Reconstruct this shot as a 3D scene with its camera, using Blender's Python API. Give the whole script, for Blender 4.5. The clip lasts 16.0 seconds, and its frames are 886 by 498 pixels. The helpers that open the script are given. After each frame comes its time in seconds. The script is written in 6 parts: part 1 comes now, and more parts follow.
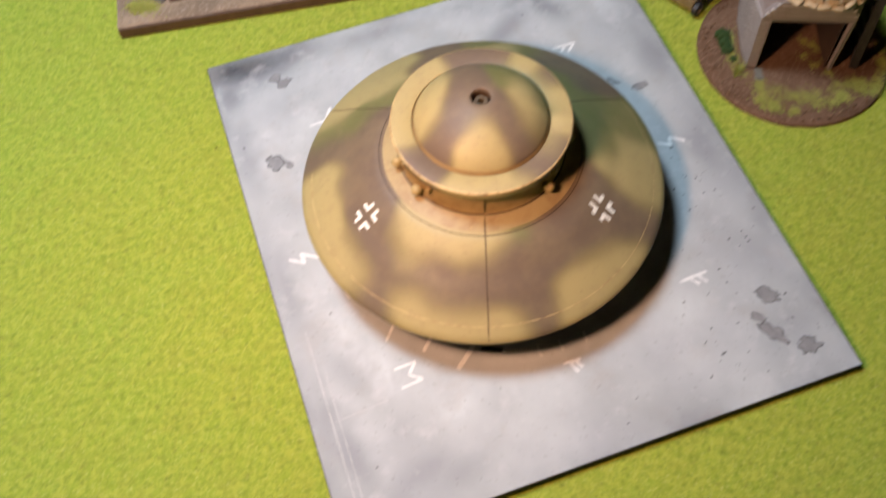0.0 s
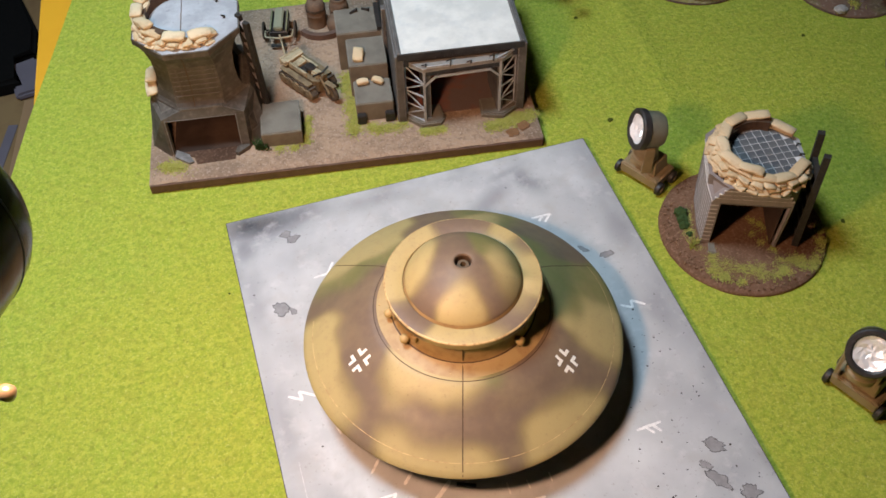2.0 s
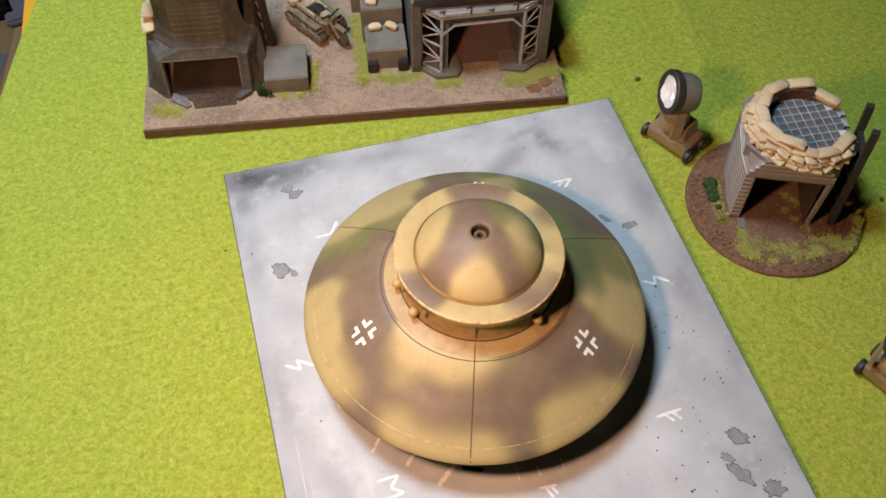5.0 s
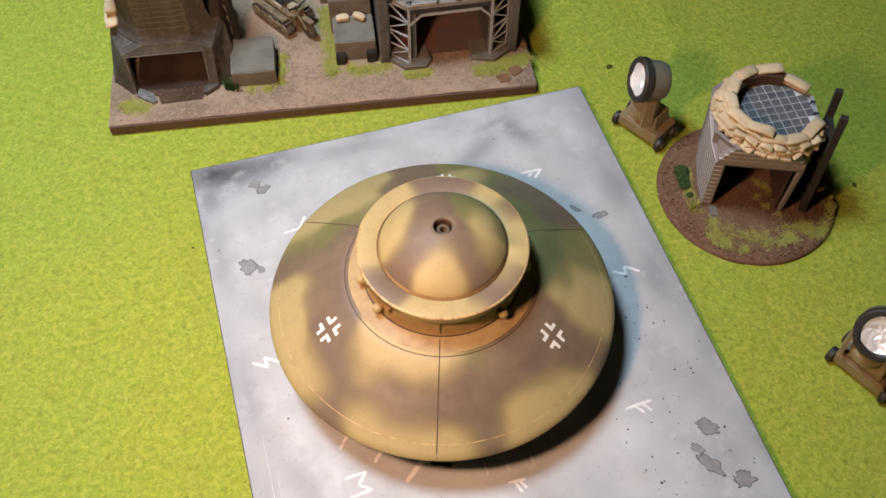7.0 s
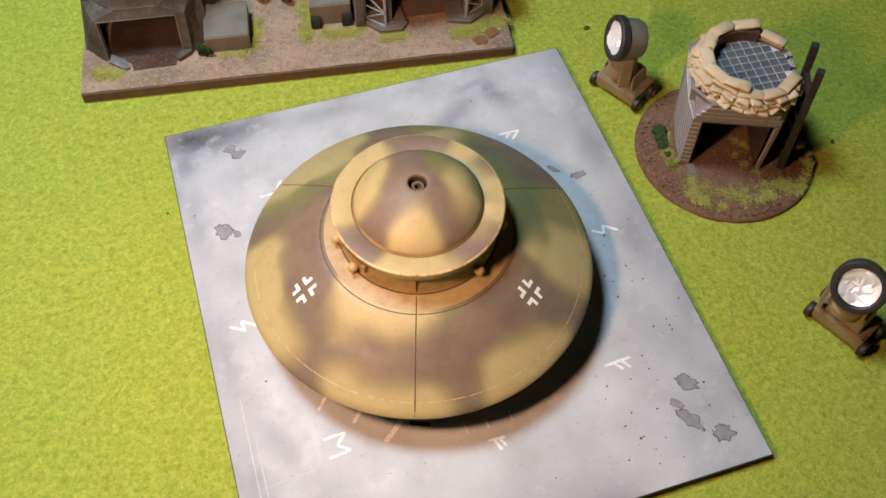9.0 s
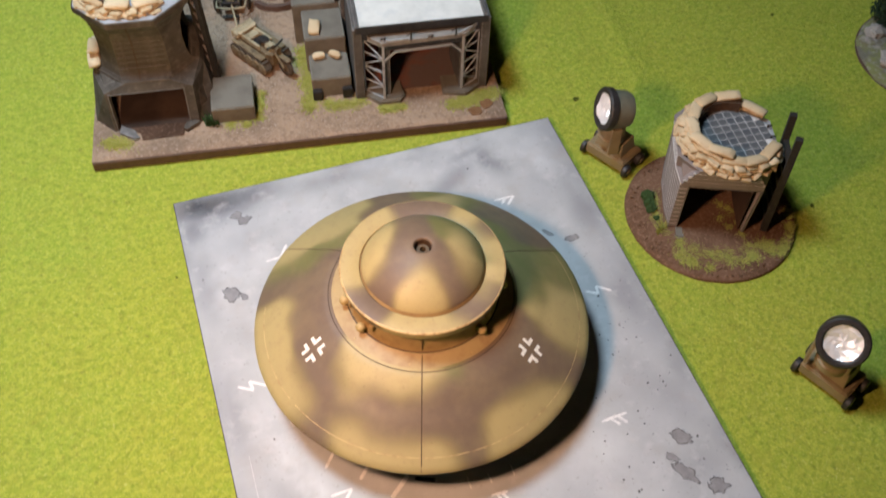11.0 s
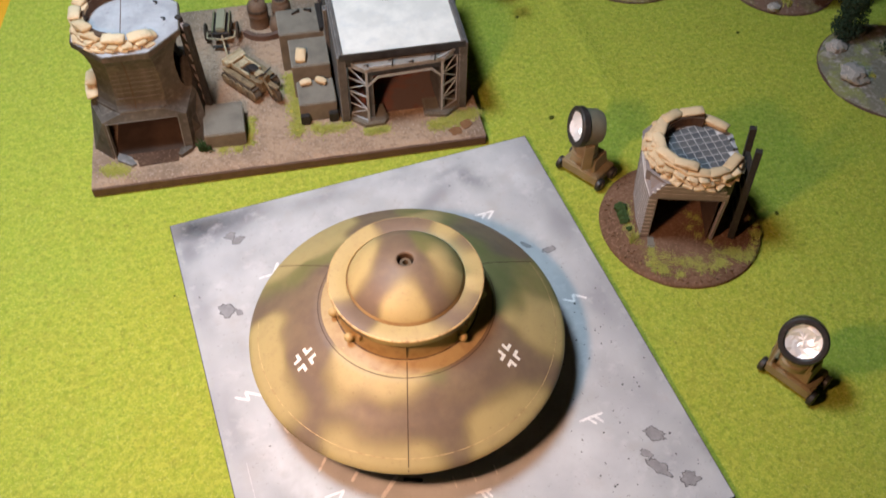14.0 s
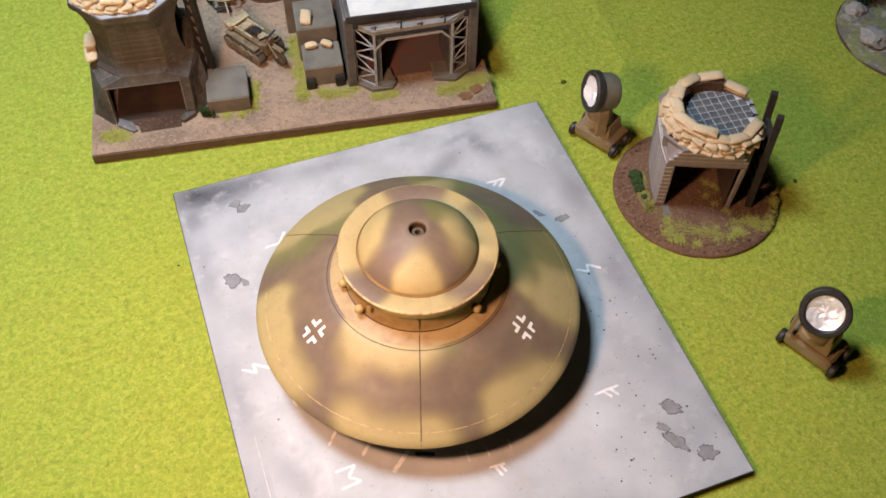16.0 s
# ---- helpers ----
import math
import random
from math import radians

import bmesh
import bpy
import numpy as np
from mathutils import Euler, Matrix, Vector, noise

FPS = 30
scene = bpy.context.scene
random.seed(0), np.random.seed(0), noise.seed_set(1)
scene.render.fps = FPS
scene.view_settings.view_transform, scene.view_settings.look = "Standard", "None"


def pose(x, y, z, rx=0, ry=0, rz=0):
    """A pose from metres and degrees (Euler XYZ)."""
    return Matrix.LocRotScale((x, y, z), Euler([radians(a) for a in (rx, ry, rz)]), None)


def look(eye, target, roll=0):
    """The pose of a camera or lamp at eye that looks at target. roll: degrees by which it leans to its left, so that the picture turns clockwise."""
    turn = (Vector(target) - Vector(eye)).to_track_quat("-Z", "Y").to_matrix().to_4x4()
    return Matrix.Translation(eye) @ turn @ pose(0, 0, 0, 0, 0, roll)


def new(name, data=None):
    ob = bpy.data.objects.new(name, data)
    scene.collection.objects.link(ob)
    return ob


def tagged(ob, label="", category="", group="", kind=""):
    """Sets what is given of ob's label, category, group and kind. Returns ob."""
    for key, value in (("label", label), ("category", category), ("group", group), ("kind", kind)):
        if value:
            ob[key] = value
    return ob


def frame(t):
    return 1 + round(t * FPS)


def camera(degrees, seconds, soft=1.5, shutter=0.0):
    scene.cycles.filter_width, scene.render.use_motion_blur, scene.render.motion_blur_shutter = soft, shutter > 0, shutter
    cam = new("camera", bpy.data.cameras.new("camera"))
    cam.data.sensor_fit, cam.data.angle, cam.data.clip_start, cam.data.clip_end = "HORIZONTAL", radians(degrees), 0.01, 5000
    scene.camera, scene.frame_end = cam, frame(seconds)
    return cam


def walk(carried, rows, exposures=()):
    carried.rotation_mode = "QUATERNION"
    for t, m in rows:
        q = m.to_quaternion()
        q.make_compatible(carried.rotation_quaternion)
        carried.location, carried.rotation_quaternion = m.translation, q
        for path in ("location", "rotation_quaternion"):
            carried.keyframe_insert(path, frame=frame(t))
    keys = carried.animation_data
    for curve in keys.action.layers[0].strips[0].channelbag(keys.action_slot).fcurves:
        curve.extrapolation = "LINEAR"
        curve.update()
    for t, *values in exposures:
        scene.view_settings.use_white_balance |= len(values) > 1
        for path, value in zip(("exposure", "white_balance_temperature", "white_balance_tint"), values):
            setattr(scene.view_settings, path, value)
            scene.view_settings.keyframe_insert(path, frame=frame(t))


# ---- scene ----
cam = camera(50.0, 16.0, soft=1.6, shutter=0.5)
PATH = [
    (0, (-0.10502, -0.24246, 0.44617), (-0.02730, 0.04562, -0.07438), -4.695),
    (0.5, (-0.10079, -0.25355, 0.46275), (0.00951, 0.07002, -0.03034), -1.629),
    (1, (-0.10144, -0.26984, 0.48744), (-0.00565, 0.07432, 0.00539), -3.322),
    (1.5, (-0.10314, -0.27958, 0.49688), (-0.00123, 0.07676, 0.02503), -2.517),
    (2, (-0.10851, -0.27858, 0.50256), (-0.00341, 0.08114, 0.03399), -1.433),
    (2.5, (-0.10615, -0.27492, 0.50181), (-0.00351, 0.07425, 0.02480), -0.635),
    (3, (-0.10242, -0.25945, 0.49048), (0.00580, 0.07030, 0.00104), 0.850),
    (3.5, (-0.10901, -0.25224, 0.48948), (-0.00280, 0.07994, 0.00125), 1.342),
    (3.7, (-0.11318, -0.25207, 0.48721), (-0.01025, 0.08122, -0.00097), 0.998),
    (5.8, (-0.10495, -0.23736, 0.47867), (-0.00693, 0.09097, -0.01386), 1.361),
    (6, (-0.10472, -0.24029, 0.48012), (-0.00774, 0.08752, -0.01297), 1.193),
    (6.5, (-0.10129, -0.24073, 0.47910), (-0.00207, 0.08446, -0.01528), 0.881),
    (7, (-0.09043, -0.24030, 0.47799), (0.00931, 0.08288, -0.01760), 0.708),
    (7.5, (-0.10030, -0.24226, 0.47255), (-0.01405, 0.07805, -0.02741), 0.084),
    (8, (-0.08986, -0.24217, 0.46953), (0.00752, 0.07026, -0.03337), 0.557),
    (8.5, (-0.08832, -0.24541, 0.46881), (0.01501, 0.06834, -0.03208), 0.741),
    (8.7, (-0.08590, -0.24758, 0.46718), (0.01814, 0.06547, -0.03400), 0.798),
    (10.8, (-0.10610, -0.26330, 0.48154), (0.00378, 0.06503, -0.00848), 1.874),
    (11, (-0.10303, -0.26131, 0.48421), (0.02314, 0.08050, 0.00750), 2.021),
    (11.5, (-0.10600, -0.26495, 0.50457), (-0.00134, 0.08927, 0.03173), -1.929),
    (12, (-0.10249, -0.27289, 0.52401), (-0.00686, 0.09037, 0.05614), -4.975),
    (12.5, (-0.09825, -0.28133, 0.53412), (0.01669, 0.09230, 0.07893), -3.911),
    (13, (-0.09573, -0.28554, 0.52938), (0.03727, 0.07973, 0.07233), -2.507),
    (13.5, (-0.10116, -0.28854, 0.52194), (0.03763, 0.07930, 0.06870), -0.633),
    (14, (-0.10310, -0.28465, 0.50833), (0.02848, 0.06475, 0.03863), 0.945),
    (14.5, (-0.09974, -0.28210, 0.50407), (0.02795, 0.06155, 0.02910), 0.562),
    (15, (-0.09916, -0.27742, 0.50115), (0.02314, 0.06343, 0.02275), 0.269),
    (15.5, (-0.10025, -0.27252, 0.50021), (0.02442, 0.06554, 0.02045), 0.592),
    (16, (-0.10692, -0.27157, 0.49698), (0.02013, 0.06138, 0.01428), 1.179),
]
walk(cam, [(t, look(eye, target, roll)) for t, eye, target, roll in PATH],
     [(0.0, -0.10, 6500, 10), (0.5, -0.13, 6500, 10), (1.0, -0.03, 6500, 10), (1.5, -0.05, 6500, 10), (3.5, -0.02, 6500, 10), (6.0, -0.05, 6500, 10), (8.0, -0.06, 6500, 10), (8.5, -0.03, 6500, 10),
      (11.0, -0.10, 6500, 10), (12.0, 0.03, 6500, 10), (12.5, 0.03, 6570, 12), (13.5, 0.04, 6600, 14), (14.5, 0.04, 6600, 14), (16.0, 0.07, 6600, 14)])

# ---- world, lamps ----
C = 0.01  # the plan below is written in centimetres
world = bpy.data.worlds.new("world")
world.use_nodes = True
world.node_tree.nodes["Background"].inputs[0].default_value = (0.05, 0.05, 0.055, 1)
world.node_tree.nodes["Background"].inputs[1].default_value = 0.15
scene.world = world

LAMP_RIM = Vector((-18.3, -10.15, 33.6))
LAMP_AIM = Vector((0.35, 0.97, -0.28)).normalized()
PENDANT_LAMP = (-27.5, 25.5, 104.0)
PENDANT_AIM = Vector((-0.30, -0.08, -0.95))


def lamp_light(name, kind, at, power, colour, size):
    data = bpy.data.lights.new(name, kind)
    data.energy, data.color = power, colour
    if kind == "AREA":
        data.shape, data.size = "DISK", size
    else:
        data.shadow_soft_size = size
    ob = new(name, data)
    ob.location = Vector(at) * C
    return ob


lamp_light("desk_lamp_light", "POINT", LAMP_RIM + LAMP_AIM * 0.5, 4.3, (1.0, 0.555, 0.33), 0.027)
# added spot at the lamp, turned right to lift the warm light there
beam = lamp_light("added_warm_fill", "SPOT", LAMP_RIM + LAMP_AIM * 0.5, 3.5, (1.0, 0.555, 0.33), 0.027)
beam.data.spot_size, beam.data.spot_blend = radians(178), 1.0
beam.rotation_euler = Vector((0.80, 0.45, -0.38)).to_track_quat("-Z", "Y").to_euler()
pendant = lamp_light("pendant_lamp_light", "AREA", Vector(PENDANT_LAMP) + PENDANT_AIM * 4.5, 13.4, (0.66, 0.85, 1.0), 0.28)
pendant.rotation_euler = PENDANT_AIM.to_track_quat("-Z", "Y").to_euler()

# ---- materials ----


def rgb(c):
    return (*c, 1)


class Mat:
    """A node material that is put together step by step."""

    def __init__(self, name, rough=0.8, metal=0.0, spec=0.5):
        self.m = bpy.data.materials.new(name)
        self.m.use_nodes = True
        self.t = self.m.node_tree
        self.b = self.t.nodes["Principled BSDF"]
        self.b.inputs["Roughness"].default_value = rough
        self.b.inputs["Metallic"].default_value = metal
        self.b.inputs["Specular IOR Level"].default_value = spec
        self.co = self.t.nodes.new("ShaderNodeTexCoord").outputs["Object"]
        self.col = None

    def add(self, kind):
        return self.t.nodes.new(kind)

    def link(self, a, b):
        self.t.links.new(a, b)

    def base(self, c):
        n = self.add("ShaderNodeRGB")
        n.outputs[0].default_value = rgb(c)
        self.col = n.outputs[0]
        return self

    def attribute(self, name):
        n = self.add("ShaderNodeVertexColor")
        n.layer_name = name
        self.col = n.outputs["Color"]
        return self

    def noise(self, scale, detail=4, rough=0.6):
        n = self.add("ShaderNodeTexNoise")
        n.inputs["Scale"].default_value, n.inputs["Detail"].default_value, n.inputs["Roughness"].default_value = scale, detail, rough
        self.link(self.co, n.inputs["Vector"])
        return n.outputs[0]

    def ramp(self, value, lo, hi):
        n = self.add("ShaderNodeMapRange")
        n.inputs["From Min"].default_value, n.inputs["From Max"].default_value = lo, hi
        self.link(value, n.inputs["Value"])
        return n.outputs[0]

    def mix(self, factor, c, kind="MIX", amount=1.0):
        n = self.add("ShaderNodeMix")
        n.data_type, n.blend_type = "RGBA", kind
        if amount != 1.0:
            k = self.add("ShaderNodeMath")
            k.operation = "MULTIPLY"
            self.link(factor, k.inputs[0])
            k.inputs[1].default_value = amount
            factor = k.outputs[0]
        self.link(factor, n.inputs[0])
        self.link(self.col, n.inputs[6])
        n.inputs[7].default_value = rgb(c)
        self.col = n.outputs[2]
        return self

    def blotch(self, scale, lo, hi, c, amount=1.0, detail=4, kind="MIX"):
        return self.mix(self.ramp(self.noise(scale, detail), lo, hi), c, kind, amount)

    def random(self, c, amount=0.5):
        return self.mix(self.add("ShaderNodeObjectInfo").outputs["Random"], c, "MIX", amount)

    def island(self, c, amount=0.5):
        return self.mix(self.add("ShaderNodeNewGeometry").outputs["Random Per Island"], c, "MIX", amount)

    def edges(self, c, radius, amount=0.6):
        """Paint rubbed lighter along sharp edges."""
        bev, geo, dot = self.add("ShaderNodeBevel"), self.add("ShaderNodeNewGeometry"), self.add("ShaderNodeVectorMath")
        bev.inputs["Radius"].default_value, bev.samples = radius, 4
        dot.operation = "DOT_PRODUCT"
        self.link(bev.outputs[0], dot.inputs[0])
        self.link(geo.outputs["Normal"], dot.inputs[1])
        return self.mix(self.ramp(dot.outputs["Value"], 0.99, 0.85), c, "MIX", amount)

    def bump(self, scale, strength, distance=0.0005, detail=6):
        n = self.add("ShaderNodeBump")
        n.inputs["Strength"].default_value, n.inputs["Distance"].default_value = strength, distance
        self.link(self.noise(scale, detail), n.inputs["Height"])
        if self.b.inputs["Normal"].links:
            self.link(self.b.inputs["Normal"].links[0].from_socket, n.inputs["Normal"])
        self.link(n.outputs[0], self.b.inputs["Normal"])
        return self

    def gloss(self, scale, lo, hi):
        n = self.add("ShaderNodeMapRange")
        n.inputs["To Min"].default_value, n.inputs["To Max"].default_value = lo, hi
        self.link(self.noise(scale), n.inputs["Value"])
        self.link(n.outputs[0], self.b.inputs["Roughness"])
        return self

    def done(self):
        self.link(self.col, self.b.inputs["Base Color"])
        return self.m


M = {}
M["grass"] = (Mat("flocked_grass", 1.0, spec=0.1).base((0.315, 0.385, 0.045)).blotch(7, 0.35, 0.7, (0.36, 0.39, 0.048), 0.8).blotch(11, 0.5, 0.72, (0.25, 0.385, 0.055), 0.45, 5)
              .blotch(420, 0.45, 0.65, (0.17, 0.25, 0.03), 0.5, 6).blotch(800, 0.5, 0.66, (0.49, 0.51, 0.12), 0.55, 5)
              .blotch(60, 0.47, 0.60, (0.31, 0.33, 0.05), 0.40, 5).blotch(150, 0.48, 0.60, (0.25, 0.35, 0.035), 0.42, 5).blotch(230, 0.49, 0.62, (0.49, 0.505, 0.08), 0.45, 4)
              .blotch(300, 0.54, 0.63, (0.16, 0.22, 0.03), 0.4, 4).blotch(240, 0.63, 0.69, (0.14, 0.16, 0.03), 0.45, 3).blotch(520, 0.62, 0.69, (0.56, 0.56, 0.18), 0.4, 2)
              .bump(420, 0.7, 0.0015).bump(150, 0.4, 0.002).done())
M["pad"] = (Mat("airbrushed_concrete", 0.62, spec=0.35).attribute("tone").blotch(28, 0.45, 0.75, (0.33, 0.345, 0.39), 0.4, 6).blotch(40, 0.54, 0.7, (0.33, 0.27, 0.23), 0.22, 8)
            .blotch(90, 0.56, 0.74, (0.62, 0.62, 0.64), 0.38, 8).blotch(420, 0.65, 0.69, (0.15, 0.13, 0.12), 0.25, 3)
            .bump(300, 0.15, 0.0004).gloss(60, 0.5, 0.8).done())
M["pad_edge"] = Mat("dark_board_edge", 0.8).base((0.035, 0.03, 0.028)).blotch(200, 0.4, 0.7, (0.08, 0.07, 0.065), 0.6).done()
M["stain"] = Mat("grey_puddle_stain", 0.45).base((0.22, 0.22, 0.23)).blotch(260, 0.4, 0.65, (0.29, 0.29, 0.30), 0.8).done()
M["stain_edge"] = Mat("dark_stain_edge", 0.5).base((0.09, 0.09, 0.095)).blotch(260, 0.4, 0.65, (0.15, 0.15, 0.155), 0.7).done()
M["chalk_faint"] = Mat("worn_white_line", 0.7).base((0.62, 0.62, 0.63)).blotch(150, 0.45, 0.6, (0.45, 0.46, 0.48), 0.9).done()
M["chalk"] = Mat("white_brush_paint", 0.7).base((0.76, 0.76, 0.76)).blotch(400, 0.5, 0.65, (0.52, 0.53, 0.55), 0.7).done()
M["camo"] = (Mat("airbrushed_camouflage", 0.48, spec=0.4).attribute("tone").blotch(55, 0.45, 0.75, (0.40, 0.31, 0.16), 0.22, 6)
             .blotch(150, 0.5, 0.72, (0.26, 0.18, 0.11), 0.22, 8).blotch(600, 0.6, 0.75, (0.16, 0.11, 0.06), 0.3, 3).bump(900, 0.08, 0.0002).gloss(120, 0.40, 0.62).done())
M["camo_plain"] = Mat("sand_paint", 0.5, spec=0.4).base((0.45, 0.335, 0.15)).blotch(120, 0.45, 0.7, (0.32, 0.21, 0.10), 0.6, 6).done()
M["rub"] = Mat("rubbed_paint", 0.5).base((0.58, 0.44, 0.22)).blotch(300, 0.45, 0.6, (0.34, 0.22, 0.10), 0.9).done()
M["rust_wash"] = Mat("orange_brown_wash", 0.5, spec=0.4).base((0.40, 0.31, 0.155)).blotch(45, 0.48, 0.66, (0.33, 0.225, 0.115), 0.7, 6).blotch(200, 0.5, 0.72, (0.26, 0.15, 0.075), 0.5, 6).done()
M["neck"] = Mat("dark_neck_paint", 0.55, spec=0.4).base((0.36, 0.245, 0.11)).blotch(80, 0.45, 0.7, (0.20, 0.115, 0.05), 0.8, 6).done()
M["grout"] = Mat("pale_joint_filler", 0.9).base((0.64, 0.62, 0.60)).blotch(250, 0.4, 0.65, (0.32, 0.30, 0.29), 0.8).done()
M["tile_bed"] = Mat("grey_tile_filler", 0.9).base((0.60, 0.61, 0.62)).blotch(90, 0.45, 0.62, (0.26, 0.27, 0.28), 0.7).done()
M["grit_brown"] = Mat("brown_grit", 1.0, spec=0.15).base((0.12, 0.07, 0.042)).island((0.28, 0.18, 0.115), 0.9).done()
M["flock"] = Mat("yellow_green_flock", 1.0, spec=0.1).base((0.25, 0.28, 0.05)).island((0.40, 0.39, 0.12), 0.9).done()
M["seam"] = Mat("dark_line_and_recess", 0.8).base((0.06, 0.035, 0.02)).blotch(300, 0.4, 0.7, (0.12, 0.07, 0.035), 0.5).done()
# darker brown than the hull, for the underside and the hatch ring
M["underside"] = Mat("dark_brown_underside", 0.7).base((0.10, 0.075, 0.045)).blotch(80, 0.4, 0.7, (0.06, 0.05, 0.035), 0.7).done()
M["gunmetal"] = Mat("black_metal", 0.45, 0.4).base((0.03, 0.028, 0.027)).blotch(300, 0.4, 0.7, (0.07, 0.06, 0.055), 0.6).done()
M["decal"] = Mat("white_marking", 0.5).base((0.82, 0.80, 0.74)).blotch(500, 0.6, 0.8, (0.6, 0.55, 0.45), 0.4).done()
M["concrete"] = (Mat("weathered_concrete_paint", 0.85, spec=0.3).base((0.150, 0.147, 0.146)).blotch(60, 0.42, 0.64, (0.085, 0.082, 0.082), 0.8, 8)
                 .blotch(150, 0.52, 0.68, (0.28, 0.275, 0.27), 0.6, 8).edges((0.32, 0.31, 0.30), 0.0004, 0.5).bump(500, 0.35, 0.0005).done())
M["tower_wall"] = (Mat("streaked_grey_concrete", 0.85, spec=0.3).base((0.090, 0.080, 0.068)).blotch(60, 0.42, 0.64, (0.045, 0.039, 0.033), 0.8, 8)
                   .blotch(220, 0.5, 0.7, (0.17, 0.15, 0.13), 0.5).edges((0.24, 0.22, 0.19), 0.0006, 0.22).bump(300, 0.4, 0.0006).done())
M["hangar_wall"] = (Mat("grey_hangar_paint", 0.85, spec=0.3).base((0.112, 0.110, 0.108)).blotch(60, 0.4, 0.65, (0.056, 0.054, 0.052), 0.8, 8)
                 .blotch(150, 0.55, 0.75, (0.22, 0.22, 0.22), 0.6, 8).edges((0.42, 0.41, 0.40), 0.0007, 0.65).bump(500, 0.35, 0.0005).done())
M["concrete_green"] = (Mat("olive_grey_concrete", 0.85, spec=0.3).base((0.175, 0.162, 0.135)).blotch(60, 0.4, 0.65, (0.115, 0.106, 0.088), 0.8, 8)
                       .blotch(200, 0.58, 0.75, (0.23, 0.22, 0.18), 0.5, 8).edges((0.30, 0.29, 0.25), 0.0005, 0.6).bump(500, 0.35, 0.0005).done())
M["plank"] = (Mat("grey_board_marked_concrete", 0.85, spec=0.3).base((0.25, 0.222, 0.22)).random((0.31, 0.28, 0.275), 0.25).blotch(90, 0.4, 0.7, (0.165, 0.145, 0.138), 0.7, 8)
              .edges((0.40, 0.38, 0.37), 0.0003, 0.15).bump(500, 0.3, 0.0004).done())
M["slab"] = (Mat("pale_grey_slab", 0.8, spec=0.3).base((0.58, 0.595, 0.575)).blotch(45, 0.42, 0.62, (0.72, 0.73, 0.70), 0.85, 6)
             .blotch(70, 0.52, 0.70, (0.47, 0.51, 0.53), 0.5, 8).bump(400, 0.2, 0.0004).done())
M["deck"] = (Mat("blue_grey_deck", 0.75, spec=0.35).base((0.30, 0.32, 0.35)).blotch(60, 0.42, 0.66, (0.44, 0.47, 0.51), 0.8, 6)
             .blotch(200, 0.6, 0.75, (0.14, 0.13, 0.13), 0.5, 8).bump(400, 0.25, 0.0004).done())
M["tile"] = (Mat("dark_blue_grey_tile", 0.7, spec=0.35).base((0.06, 0.072, 0.088)).blotch(90, 0.4, 0.65, (0.125, 0.138, 0.152), 0.8, 6).random((0.15, 0.15, 0.15), 0.5)
             .edges((0.42, 0.42, 0.42), 0.0004, 0.8).bump(500, 0.2, 0.0003).done())
M["steel"] = (Mat("drybrushed_steel", 0.7, 0.1).base((0.36, 0.39, 0.42)).blotch(200, 0.4, 0.7, (0.16, 0.17, 0.185), 0.7)
              .edges((0.58, 0.62, 0.66), 0.0006, 0.85).bump(500, 0.2, 0.0003).done())
M["walkway"] = Mat("grey_brown_steel_plate", 0.75).base((0.24, 0.225, 0.205)).blotch(120, 0.42, 0.66, (0.13, 0.12, 0.11), 0.7, 6).edges((0.55, 0.54, 0.53), 0.0006, 0.7).bump(400, 0.25, 0.0004).done()
M["timber"] = Mat("black_timber_and_inside", 0.85).base((0.018, 0.016, 0.014)).blotch(250, 0.5, 0.75, (0.05, 0.045, 0.04), 0.7).bump(400, 0.3, 0.0004).done()
M["earth"] = (Mat("brown_earth", 1.0, spec=0.15).base((0.35, 0.25, 0.172)).blotch(30, 0.42, 0.62, (0.17, 0.124, 0.09), 0.75, 6).blotch(260, 0.5, 0.66, (0.15, 0.105, 0.075), 0.5, 5)
              .blotch(500, 0.5, 0.68, (0.40, 0.31, 0.25), 0.7, 6).blotch(1100, 0.6, 0.7, (0.12, 0.08, 0.06), 0.55, 3).bump(500, 0.6, 0.0009).done())
M["dark_earth"] = (Mat("red_brown_earth", 1.0, spec=0.15).base((0.160, 0.092, 0.058)).blotch(40, 0.42, 0.65, (0.10, 0.056, 0.033), 0.85, 6)
                   .blotch(500, 0.5, 0.68, (0.27, 0.17, 0.12), 0.7, 6).bump(500, 0.5, 0.0008).done())
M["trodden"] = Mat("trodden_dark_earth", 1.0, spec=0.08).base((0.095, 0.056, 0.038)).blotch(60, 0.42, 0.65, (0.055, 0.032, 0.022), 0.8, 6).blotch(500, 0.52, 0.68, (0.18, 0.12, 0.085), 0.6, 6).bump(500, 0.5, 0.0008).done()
M["earth_pale"] = Mat("pale_grit", 1.0, spec=0.15).base((0.30, 0.22, 0.17)).island((0.50, 0.42, 0.35), 0.9).done()
M["rust_wall"] = Mat("rusty_brown_wall", 1.0, spec=0.1).base((0.15, 0.11, 0.10)).blotch(30, 0.46, 0.62, (0.27, 0.07, 0.045), 0.85, 3).blotch(200, 0.4, 0.7, (0.08, 0.06, 0.05), 0.12).done()
M["bleached"] = Mat("bleached_yellow_paint", 0.7).base((0.55, 0.48, 0.33)).blotch(200, 0.4, 0.7, (0.40, 0.33, 0.2), 0.6).done()
M["canvas"] = Mat("pale_green_canvas", 0.9).base((0.25, 0.25, 0.17)).blotch(150, 0.4, 0.7, (0.21, 0.205, 0.13), 0.6).bump(300, 0.3).done()
